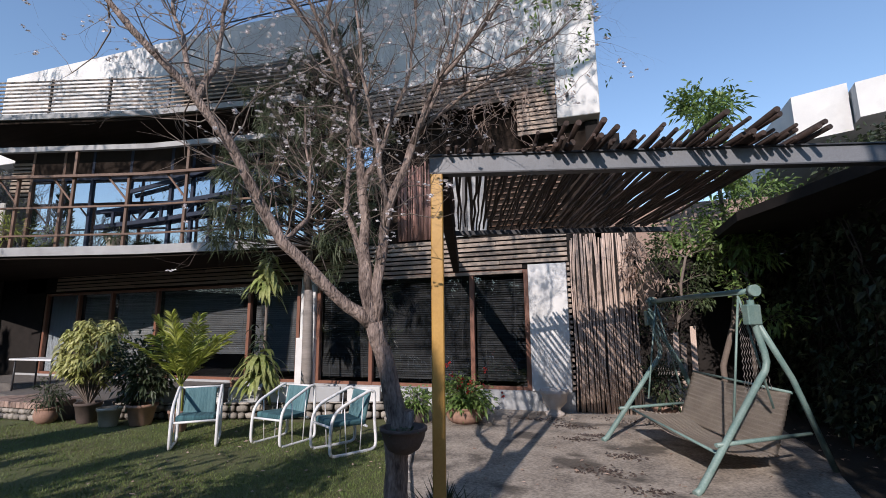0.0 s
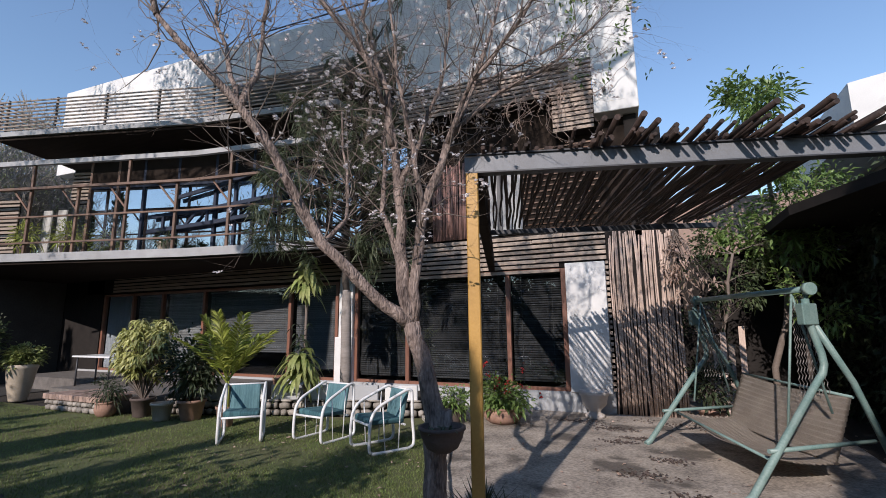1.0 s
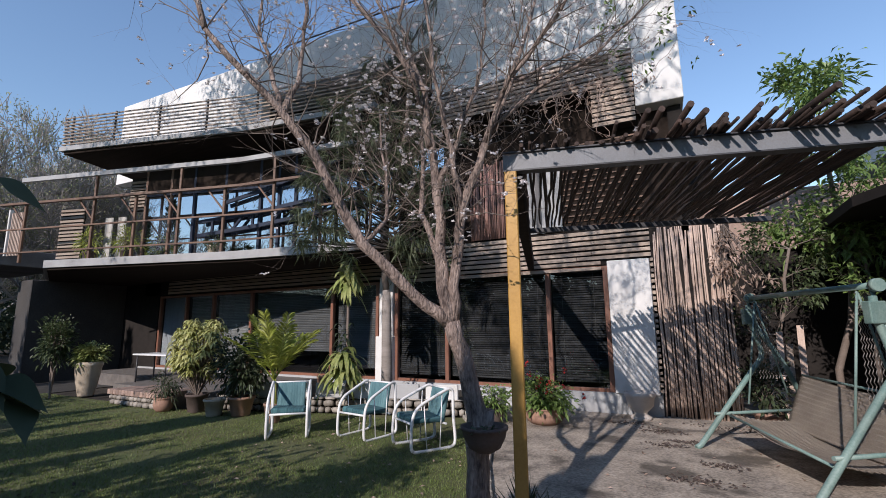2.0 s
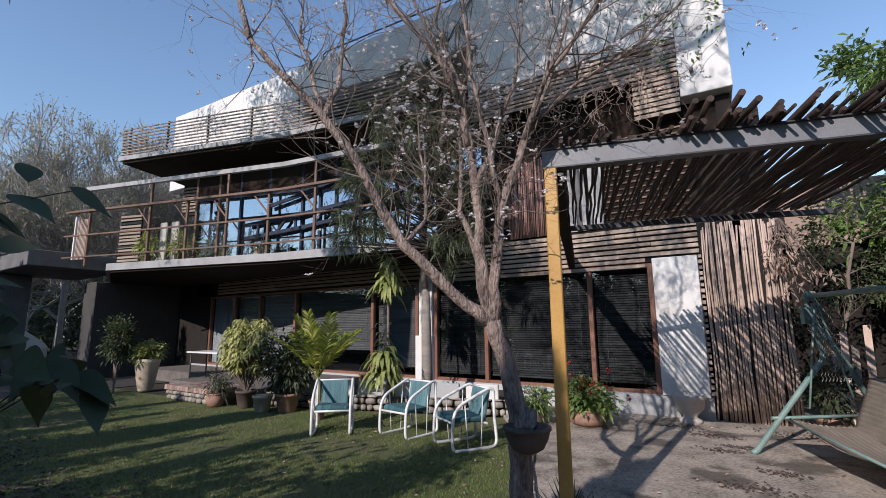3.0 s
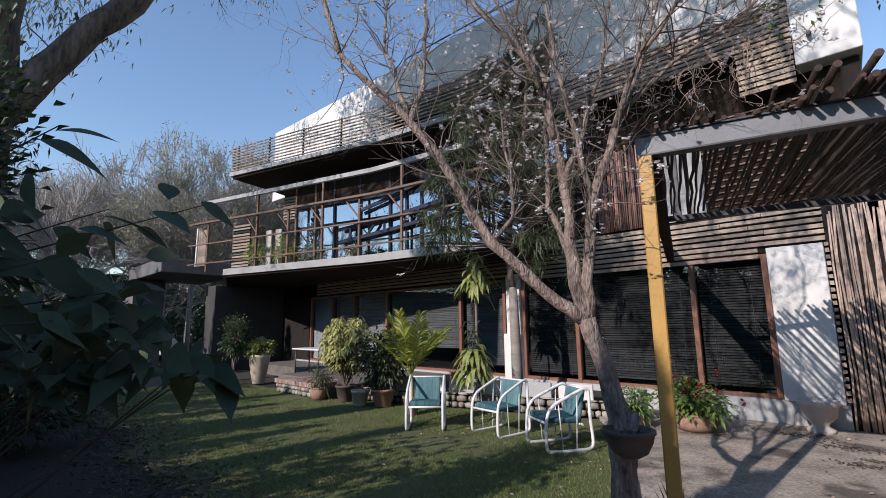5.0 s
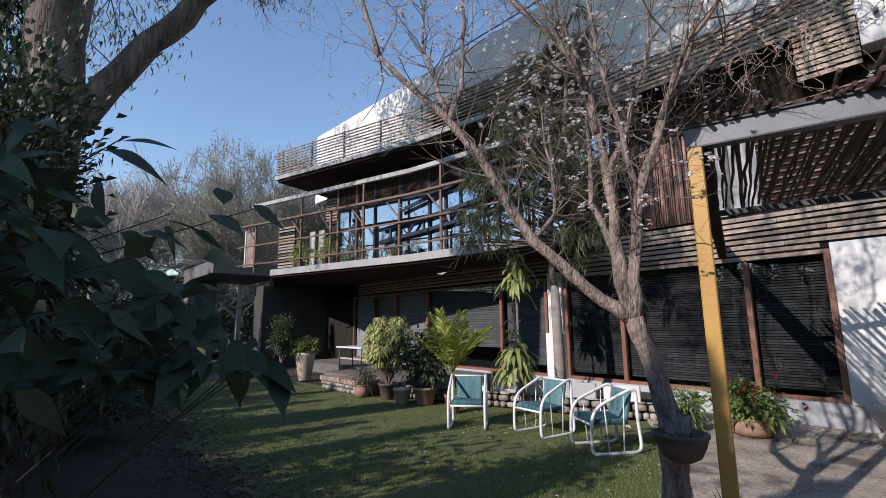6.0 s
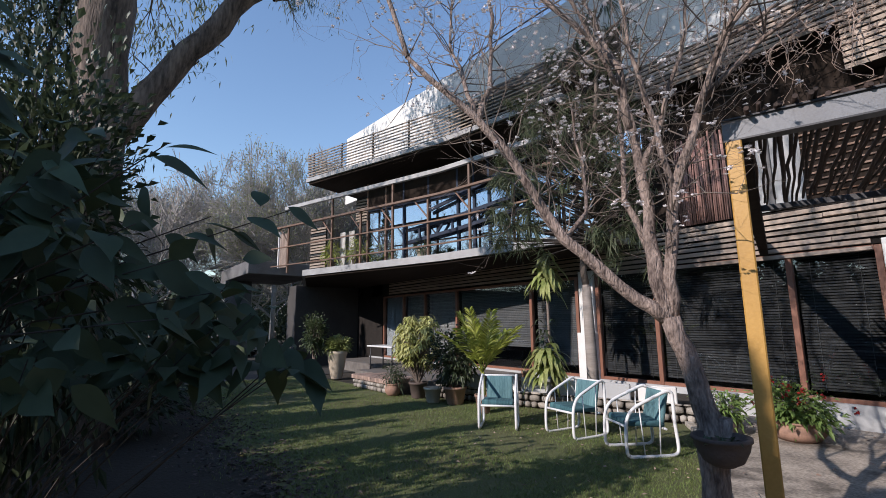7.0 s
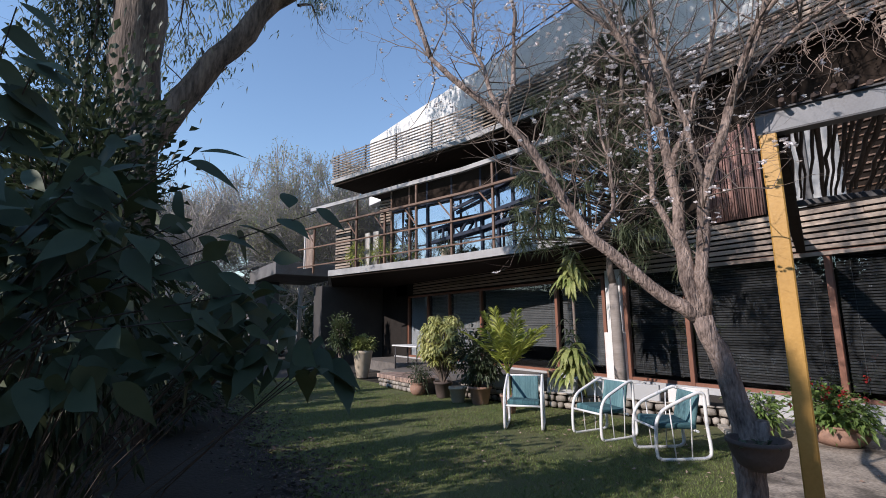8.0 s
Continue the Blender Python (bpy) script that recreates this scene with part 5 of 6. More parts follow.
tagged(part("crown", leaf_mesh("crown", pos, way, rng.uniform(0.2, 0.38, len(pos)), 0.02, M_FEATHER, 0.35, rng), M_FEATHER, ft), kind="stuff")

# small table on the terrace
tb = thing("garden_table", "white-topped small garden table on the terrace", "table", at=(-11.9, 7.2, 0.33))
part("tabletop", bevel(boxes((-12.85, -11.4, 6.9, 7.5, 1.0, 1.04)), 0.008), M_WHITETUBE, tb)
for x in (-12.75, -11.5):
    for y in (6.98, 7.42):
        bm = bmesh.new()
        tube(bm, [(x, y, 0.33), (x, y, 1.0)], 0.02, 8)
        part("leg", bm, M_DARKSTEEL, tb)
# balcony planters
for s, n in ((0.75, 0), (2.0, 1), (4.75, 2)):
    p = bal(s, 0.6, 3.52)
    bush("balcony_plant", "leafy plant in a pot on the balcony floor", p, 0.16, 0.28, M_CREAM if n == 2 else M_DARKPOT, (0.4, 0.3, 0.25, 0.95) if n < 2 else (0.25, 0.2, 0.2, 0.5), 260, 0.24, 0.03, M_PALM if n < 2 else M_DARKLEAF, 0.5)

# ---------- right side: climbers, boundary and neighbour ----------
def loose_tree(name, label, base, top, crown, n, leaf_len, leaf_w, material, trunk_r=0.05, levels=3, droop=0.4, kids=3, bark=None, clump=6, lean=None):
    """A tree grown from its trunk: crooked limbs, twigs and leaves at their ends; crown is the limb length."""
    ob = thing(name, label, "tree", at=base)
    bm = bmesh.new()
    b, t = Vector(base), Vector(top)
    mid = b.lerp(t, 0.5) + Vector(rng.normal(size=3) * 0.05 * (t - b).length * np.array([1, 1, 0]))
    out, rr = limb([b, mid, t], [trunk_r, trunk_r * 0.8, trunk_r * 0.55], bm, 10)
    part("trunk", bm, bark or M_TWIG, ob)
    sg, tp = [], []
    for i in range(len(out) // 2, len(out)):
        for _ in range(3 if i == len(out) - 1 else 2):
            d = unit(rng.normal(size=3) * np.array([1, 1, 0.5]) + np.array([0, 0, 0.5]))
            sprout(rng, sg, tp, out[i], d, crown * rng.uniform(0.6, 1.0), rr[i] * 0.55, levels, kids, 0.6, 0.12, 0.18)
    tagged(part("branches", twig_mesh("branches", sg, bark or M_TWIG, 4), M_TWIG, ob), kind="stuff")
    if n:
        k = rng.integers(0, len(tp), n)
        P = np.array([p for p, d in tp])[k] + rng.normal(size=(n, 3)) * leaf_len * 0.6
        D = np.array([d for p, d in tp])[k] + rng.normal(size=(n, 3)) * 0.7
        tagged(part("crown", leaf_mesh("crown", P, D, leaf_len * rng.uniform(0.7, 1.3, n), leaf_w, material, droop, rng), material, ob), kind="stuff")
    return ob


loose_tree("loquat_tree", "fresh green leafy tree behind the pergola", (2.0, 10.4, 0), (2.1, 10.2, 5.2), 0.65, 2600, 0.19, 0.06, M_FRESH, 0.06, 2)
loose_tree("young_loquat", "slim leafy young tree before the brick parapet", (2.35, 9.7, 0), (2.3, 9.6, 3.6), 0.6, 1500, 0.14, 0.05, M_FRESH, 0.035, 2)
loose_tree("climbing_shrub", "leafy climber over the gate beside the reed screen", (1.35, 9.9, 0), (1.45, 9.8, 2.9), 0.55, 1500, 0.10, 0.04, M_MIDLEAF, 0.04, 2)
dv = thing("dry_vine", "withered pinkish vine hanging over the reed screen", "vine", at=(0.6, 9.45, 2.6))
cc = np.array([0.62, 9.42, 2.65]) + rng.normal(size=(26, 3)) * np.array([0.22, 0.06, 0.28])
tagged(part("stems", twig_mesh("stems", [(0.5, 9.5, 3.4, *c, 0.008, 0.004) for c in cc], M_TWIG, 4), M_TWIG, dv), kind="stuff")
P = np.repeat(cc, 11, 0) + rng.normal(size=(26 * 11, 3)) * 0.06
tagged(part("leaves", leaf_mesh("leaves", P, rng.normal(size=P.shape) - [0, 0, 0.6], rng.uniform(0.06, 0.12, len(P)), 0.05, M_DRY, 0.5, rng), M_DRY, dv), kind="stuff")

# passage walls and roof carry their deep shade in the near-black colour
structure("wall_boundary", boxes((3.6, 3.8, -6, 16, -0.03, 3.1)), M_BACK, "boundary wall under creepers, near-black for its shade")
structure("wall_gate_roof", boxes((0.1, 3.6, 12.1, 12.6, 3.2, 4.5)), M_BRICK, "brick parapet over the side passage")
structure("wall_gate_back", boxes((0.25, 3.6, 12.2, 12.4, -0.03, 3.2)), M_BACK, "end wall of the side passage, near-black for its shade")
# roof is carried forward beyond its eave to keep sky light off the passage
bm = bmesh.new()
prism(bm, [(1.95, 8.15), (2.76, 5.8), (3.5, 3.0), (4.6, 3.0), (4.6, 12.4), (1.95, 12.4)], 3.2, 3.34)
structure("canopy", bm, M_BACK, "lean-to roof over the side passage, near-black for its shade")
hd = thing("creeper", "deep shaded creeper covering the boundary wall", "creeper", at=(3.4, 6, 0))
n = 6000
P = np.stack([rng.uniform(3.0, 3.58, n), rng.uniform(3.2, 11.8, n), rng.uniform(0.05, 3.15, n)], 1)
P[:, 0] += 0.25 * np.sin(P[:, 1] * 2.1) * np.sin(P[:, 2] * 2.7)
tagged(part("foliage", leaf_mesh("foliage", P, rng.normal(size=(n, 3)) + [-0.6, 0, -0.3], rng.uniform(0.08, 0.16, n), 0.07, M_DARKLEAF, 0.4, rng), M_DARKLEAF, hd), kind="stuff")
sg = []
for y in np.arange(1.6, 11.6, 0.5):
    p = np.array([3.5, y, 0.0])
    for k in range(6):
        q = p + np.array([rng.uniform(-0.15, 0.05), rng.uniform(-0.3, 0.3), 0.5])
        sg.append((*p, *q, 0.014, 0.012))
        p = q
tagged(part("stems", twig_mesh("stems", sg, M_DARKTWIG, 4), M_DARKTWIG, hd), kind="stuff")
nb = thing("neighbour_house", "white neighbouring house with stepped angular parapets", "house", at=(7, 14, 0))
part("wall", boxes((6.4, 14, 14.2, 22, -0.03, 6.4)), M_CONCRETE, nb)
bm = bmesh.new()
prism(bm, [(4.75, 13.35), (5.75, 12.95), (7.2, 21), (4.9, 21)], 6.1, 7.3)
part("parapet", bm, M_PLASTER, nb)
bm = bmesh.new()
prism(bm, [(5.72, 12.55), (14, 9.2), (14, 22), (7.3, 22)], 6.25, 7.1)
part("roof_edge", bm, M_PLASTER, nb)
loose_tree("side_tree", "dark twiggy tree before the neighbouring house", (5.0, 11.0, 0), (5.1, 11.0, 4.4), 0.9, 2600, 0.16, 0.07, M_DARKLEAF, 0.07, 2)
gl = thing("garden_globe", "plain white round garden globe lamp", "lamp", at=(2.78, 6.1, 0))
bm = bmesh.new()
bmesh.ops.create_uvsphere(bm, u_segments=24, v_segments=14, radius=0.17, matrix=Matrix.Translation((2.78, 6.1, 0.95)))
for f in bm.faces:
    f.smooth = True
part("globe", bm, M_CREAM, gl)
bm = bmesh.new()
lathe(bm, [(0.09, 0), (0.09, 0.03), (0.03, 0.06), (0.03, 0.75), (0.06, 0.8)], 14, (2.78, 6.1, 0.0))
part("stand", bm, M_DARKSTEEL, gl)
# clutter in the side passage
for i, (x, y, h, c) in enumerate(((1.0, 9.0, 1.5, M_BAMBOO), (1.12, 9.05, 1.3, M_SLAT), (1.3, 9.1, 1.6, M_BAMBOO), (0.9, 9.2, 1.2, M_SLAT))):
    ob = thing("plank", "loose pale timber plank leaning in the passage", "plank", "planks leaning in the passage", at=(x, y, 0))
    bm = bmesh.new()
    bar(bm, (x, y, 0.012), (x + 0.12, y + 0.5, h), 0.09, 0.025)
    part("board", bm, c, ob)
bush("passage_plant", "shaded plant in a clay pot in the passage", (0.75, 8.6, 0.012), 0.2, 0.34, M_TERRA, (0.35, 0.3, 0.3, 1.1), 500, 0.12, 0.05, M_DARKLEAF, 0.4)

# ---------- left side: eucalyptus, shrubs and far trees ----------
eu = thing("eucalyptus_tree", "large eucalyptus with peeling bark and a leaning limb", "tree", at=(-8.8, -0.5, 0))


def out(*p):
    """A point of the tree, scaled away from the eye to keep its place in the camera's view."""
    return (p[0] * 1.17, p[1] * 1.17, 1.65 + (p[2] - 1.65) * 1.17)


bm = bmesh.new()
limb([out(-7.55, 0.0, -0.05), out(-7.3, 0.0, 1.5), out(-7.2, -0.05, 3.2), out(-7.15, -0.12, 5.2), out(-7.0, -0.15, 7.2), out(-6.6, -0.3, 11)], [0.538, 0.421, 0.363, 0.351, 0.328, 0.234], bm, 18)
part("trunk", bm, M_EUC, eu)
bm = bmesh.new()
limb([out(-7.22, -0.3, 3.2), out(-7.12, 0.2, 4.24), out(-7.08, 0.56, 4.93), out(-7.02, 1.04, 5.74), out(-6.9, 1.55, 6.65), out(-6.35, 2.35, 7.2), out(-5.2, 3.9, 7.45), out(-3.8, 5.0, 8.1)], [0.222, 0.205, 0.193, 0.187, 0.175, 0.152, 0.117, 0.070], bm, 16)
part("limb", bm, M_EUC, eu)
bm = bmesh.new()
limb([out(-7.05, 0.82, 5.3), out(-7.12, 0.72, 5.5), out(-7.14, 0.66, 5.66)], [0.058, 0.035, 0.018], bm, 7)
part("stub", bm, M_EUC, eu)
sg, tp = [], []
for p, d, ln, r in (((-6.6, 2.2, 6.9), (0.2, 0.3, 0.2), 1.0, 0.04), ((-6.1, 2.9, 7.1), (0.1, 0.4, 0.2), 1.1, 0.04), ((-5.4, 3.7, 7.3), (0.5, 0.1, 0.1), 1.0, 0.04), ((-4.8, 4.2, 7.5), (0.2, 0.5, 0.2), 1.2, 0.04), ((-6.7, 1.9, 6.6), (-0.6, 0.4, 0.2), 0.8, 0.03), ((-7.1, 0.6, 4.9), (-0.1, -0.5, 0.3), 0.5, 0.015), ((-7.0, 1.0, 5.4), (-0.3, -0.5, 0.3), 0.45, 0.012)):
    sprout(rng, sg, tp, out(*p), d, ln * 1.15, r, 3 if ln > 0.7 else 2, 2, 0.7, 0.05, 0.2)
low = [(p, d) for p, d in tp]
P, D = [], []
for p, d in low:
    # tips below a sight line from the camera's place get no leaves
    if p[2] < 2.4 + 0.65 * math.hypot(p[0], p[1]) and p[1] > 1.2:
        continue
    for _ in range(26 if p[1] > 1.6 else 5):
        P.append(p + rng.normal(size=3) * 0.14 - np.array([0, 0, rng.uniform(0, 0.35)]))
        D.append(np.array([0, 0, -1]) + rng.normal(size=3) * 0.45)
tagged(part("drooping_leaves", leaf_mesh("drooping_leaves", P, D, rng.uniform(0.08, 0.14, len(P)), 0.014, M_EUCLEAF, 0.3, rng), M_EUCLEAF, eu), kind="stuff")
# high crown, above the view, which shades the upper wall
for p, d, ln, r in (((-6.8, -0.2, 9), (-0.6, 0.3, 0.7), 3.2, 0.16), ((-6.7, -0.3, 10), (0.5, 0.5, 0.6), 3.4, 0.16), ((-6.6, -0.3, 11), (0.1, -0.3, 1), 3.0, 0.16), ((-6.7, -0.3, 10.4), (0.9, -0.1, 0.5), 3.4, 0.14), ((-6.9, -0.2, 9.4), (-0.8, -0.2, 0.6), 3.4, 0.14), ((-4.4, 4.6, 7.8), (0.5, -0.5, 0.9), 2.0, 0.06)):
    sprout(rng, sg, tp, (p[0] - 1.1, p[1], p[2]), d, ln, r, 3, 3, 0.6, 0.1, 0.15)
hi = tp[len(low):]
k = rng.integers(0, len(hi), 9000)
P = np.array([p for p, d in hi])[k] + rng.normal(size=(9000, 3)) * 0.32
D = np.array([[0, 0, -1.0]]) + rng.normal(size=(9000, 3)) * 0.6
tagged(part("crown", leaf_mesh("crown", P, D, rng.uniform(0.14, 0.26, 9000), 0.045, M_EUCLEAF, 0.3, rng), M_EUCLEAF, eu), kind="stuff")
tagged(part("branches", twig_mesh("branches", sg, M_EUC, 5), M_EUC, eu), kind="stuff")
n = 16000
cc = np.array([-7.6, 0.9, 13.2]) + rng.normal(size=(130, 3)) * np.array([2.8, 0.9, 0.7])
P = cc[rng.integers(0, 130, n)] + rng.normal(size=(n, 3)) * 0.4
D = np.array([[0, 0, -1.0]]) + rng.normal(size=(n, 3)) * 0.6
tagged(part("upper_crown", leaf_mesh("upper_crown", P, D, rng.uniform(0.2, 0.34, n), 0.07, M_EUCLEAF, 0.3, rng), M_EUCLEAF, eu), kind="stuff")
tagged(part("upper_branches", twig_mesh("upper_branches", [(-7.95, -0.28, 10.5, *c, 0.05, 0.015) for c in cc], M_EUC, 5), M_EUC, eu), kind="stuff")
# long limb above the view whose leaves dapple the corner of the house
bm = bmesh.new()
limb([(-7.75, -0.3, 10.6), (-5.6, -0.2, 11.0), (-3.2, 0.1, 11.1), (-0.9, 0.2, 11.5), (0.6, 0.2, 12.2)], [0.16, 0.13, 0.10, 0.07, 0.04], bm, 10)
part("limb", bm, M_EUC, eu)
cc = np.concatenate([np.array([-0.9, 0.1, 12.2]) + rng.normal(size=(22, 3)) * np.array([0.8, 0.5, 0.9]), np.array([-3.4, 0.1, 7.7]) + rng.normal(size=(36, 3)) * np.array([2.0, 0.3, 0.8])])
P = np.repeat(cc, 60, 0) + rng.normal(size=(len(cc) * 60, 3)) * 0.22
D = np.array([[0, 0, -1.0]]) + rng.normal(size=P.shape) * 0.6
tagged(part("hanging_leaves", leaf_mesh("hanging_leaves", P, D, rng.uniform(0.12, 0.22, len(P)), 0.035, M_EUCLEAF, 0.3, rng), M_EUCLEAF, eu), kind="stuff")
tagged(part("hanging_branches", twig_mesh("hanging_branches", [(min(c[0], 0.4) - 0.5, 0.15, 11.4, *c, 0.03, 0.008) for c in cc], M_EUC, 5), M_EUC, eu), kind="stuff")
# creeper climbing the trunk
iv = thing("trunk_creeper", "dark creeper climbing the eucalyptus trunk", "creeper", at=(-8.7, -0.4, 0))
n = 17000
z = rng.uniform(0.1, 8.8, n)
a = rng.uniform(0, 2 * math.pi, n)
rr = 0.12 + rng.uniform(0, 0.62, n) * (0.75 + 0.25 * np.sin(z * 1.7)) * np.where(z < 4.4, 1.35, 1.0)
P = np.stack([-8.55 + np.cos(a) * rr * 0.6, np.where(z < 4.4, -0.35, -0.86) + np.sin(a) * rr * 1.15, z], 1)
tagged(part("foliage", leaf_mesh("foliage", P, rng.normal(size=(n, 3)) - [0, 0, 0.5], rng.uniform(0.07, 0.13, n), 0.026, M_DARKLEAF, 0.5, rng), M_DARKLEAF, iv), kind="stuff")
for a in (0.6, 2.4, 3.9, 5.2):
    bm = bmesh.new()
    limb([(-8.65 + 0.42 * math.cos(a), -0.25 + 0.42 * math.sin(a), 0), (-8.55 + 0.42 * math.cos(a + 0.4), -0.4 + 0.4 * math.sin(a + 0.4), 2.5), (-8.45 + 0.36 * math.cos(a), -0.5 + 0.36 * math.sin(a), 5.0), (-8.4, -0.6, 7.9)], [0.03, 0.025, 0.02, 0.01], bm, 7)
    part("stem", bm, M_DARKTWIG, iv)

# broad-leaved shrub close to the path
nl = thing("broadleaf_shrub", "shaded broad-leaved shrub with large drooping dark leaves", "shrub", at=(-1.5, 0.0, 0))
sg, P, D, L = [], [], [], []
for k in range(46):
    b = np.array([-1.95 + rng.normal() * 0.10, -0.55 + rng.normal() * 0.12, 0.0])
    e = np.array([rng.uniform(-2.3, -1.5), rng.uniform(-0.6, 0.62), rng.uniform(1.35, 2.25)])
    e[2] += 0.35 * (e[1] < 0.15) * rng.random()
    e[2] = min(max(e[2], 1.58), 2.22 - 1.1 * max(e[1], 0))
    m0 = (b + e) / 2 + np.array([-0.03, 0.1, 0.38])
    sg += [(*b, *m0, 0.004, 0.003), (*m0, *e, 0.003, 0.0015)]
    for j in range(20):
        t = rng.uniform(0.45, 1.05)
        q = m0 + (e - m0) * t + rng.normal(size=3) * 0.05
        if q[2] < 1.5 or q[0] > -1.3 or q[2] > 2.3 - 1.1 * max(q[1], 0):
            continue
        P.append(q)
        D.append(unit(rng.normal(size=3) * np.array([1, 1, 0.35]) + np.array([0.2, 0.35, -0.25])))
        L.append(rng.uniform(0.06, 0.14))
# sprigs that reach out over the lawn
for tip, count in (((-1.45, 0.22, 2.12), 4), ((-1.50, 0.56, 2.0), 6), ((-1.5, 0.34, 1.95), 3), ((-1.47, 0.26, 1.82), 5), ((-1.50, 0.36, 1.74), 3), ((-1.42, 0.25, 1.67), 5), ((-1.59, -0.15, 2.3), 7), ((-1.58, -0.02, 2.05), 7), ((-1.54, -0.19, 2.42), 6), ((-1.51, 0.17, 1.91), 7)):
    b = np.array([-1.9, -0.4, 1.35])
    e = np.array(tip)
    m0 = (b + e) / 2 + np.array([-0.05, 0, 0.12])
    sg += [(-1.95, -0.55, 0.0, *b, 0.005, 0.004), (*b, *m0, 0.004, 0.003), (*m0, *e, 0.003, 0.0015)]
    for j in range(count):
        P.append(m0 + (e - m0) * (0.5 + 0.5 * j / max(count - 1, 1)) + rng.normal(size=3) * 0.015)
        D.append(unit(rng.normal(size=3) * np.array([0.4, 0.35, 0.2]) + np.array([0.1, 0.7, -0.15])))
        L.append(rng.uniform(0.09, 0.15))
P, D, L = np.array(P), np.array(D), np.array(L)


def broad_leaf(bm, p, d, ln):
    """One gently cupped, pointed leaf with a midrib."""
    d = Vector(d).normalized()
    s = d.cross(Vector(rng.normal(size=3) * 0.45 + np.array([0.75, -0.1, 0.6]))).normalized()
    up = s.cross(d)
    wide, sag, curl = rng.uniform(0.22, 0.30), rng.uniform(0.15, 0.45), rng.normal() * 0.10
    rows = []
    for i, w in enumerate((0.03, 0.50, 0.84, 1.0, 0.98, 0.86, 0.66, 0.42, 0.18, 0.01)):
        t = i / 9
        c = Vector(p) + d * (ln * t) - UPZ * (ln * sag * t * t) + s * (ln * curl * t * t)
        hw = w * ln * wide
        rows.append((bm.verts.new(c + s * hw + up * hw * 0.16), bm.verts.new(c), bm.verts.new(c - s * hw + up * hw * 0.16)))
    for q, r in zip(rows, rows[1:]):
        for k in (0, 1):
            bm.faces.new((q[k], q[k + 1], r[k + 1], r[k])).smooth = True


order = np.argsort(-P[:, 1])
for k in order[:290]:
    bm = bmesh.new()
    broad_leaf(bm, P[k], D[k], L[k])
    part("leaf", bm, M_NEARLEAF, nl)
bm = bmesh.new()
for k in order[290:]:
    broad_leaf(bm, P[k], D[k], L[k])
if len(order) > 290:
    tagged(part("foliage", bm, M_NEARLEAF, nl), kind="stuff")
tagged(part("stems", twig_mesh("stems", sg, M_DARKTWIG, 5), M_DARKTWIG, nl), kind="stuff")

# taller small-leaved shrub behind it
bush("garden_shrub", "tall shaded small-leaved shrub beside the eucalyptus", (-3.9, -0.22, -0.03), 0, 0.1, None, (0.5, 0.46, 0.9, 3.7), 4800, 0.12, 0.045, M_DARKLEAF, 0.45, clumps=70, stem_r=0.02)
# dark shrubbery along the left boundary
sh = tagged(new("shrubbery"), "dense dark shrubbery under the trees", "shrubs", "", "stuff")
n = 26000
cx = rng.uniform(-24, -4.2, 150)
cy = -2.6 + rng.normal(size=150) * 0.9 + (cx + 24) * 0.02
cz = rng.uniform(0.3, 3.4, 150) * np.where(cx > -13, 0.62, 1.0)
k = rng.integers(0, 150, n)
P = np.stack([cx[k], cy[k], cz[k]], 1) + rng.normal(size=(n, 3)) * np.array([0.55, 0.45, 0.5])
P = P[(P[:, 2] > 0.02)]
n = len(P)
me = leaf_mesh("shrubbery", P, rng.normal(size=(n, 3)) - [0, 0, 0.3], rng.uniform(0.14, 0.3, n), 0.10, M_DARKLEAF, 0.4, rng)
sh2 = part("foliage", me, M_DARKLEAF, sh)
sg, tp = [], []
for x in np.arange(-24, -4, 1.3):
    sprout(rng, sg, tp, (x, -2.6 + rng.normal() * 0.5, 0), (0.1, 0.1, 1), 2.2, 0.05, 2, 3, 0.5, 0.2, 0.15)
part("stems", twig_mesh("stems", sg, M_DARKTWIG, 4), M_DARKTWIG, sh)

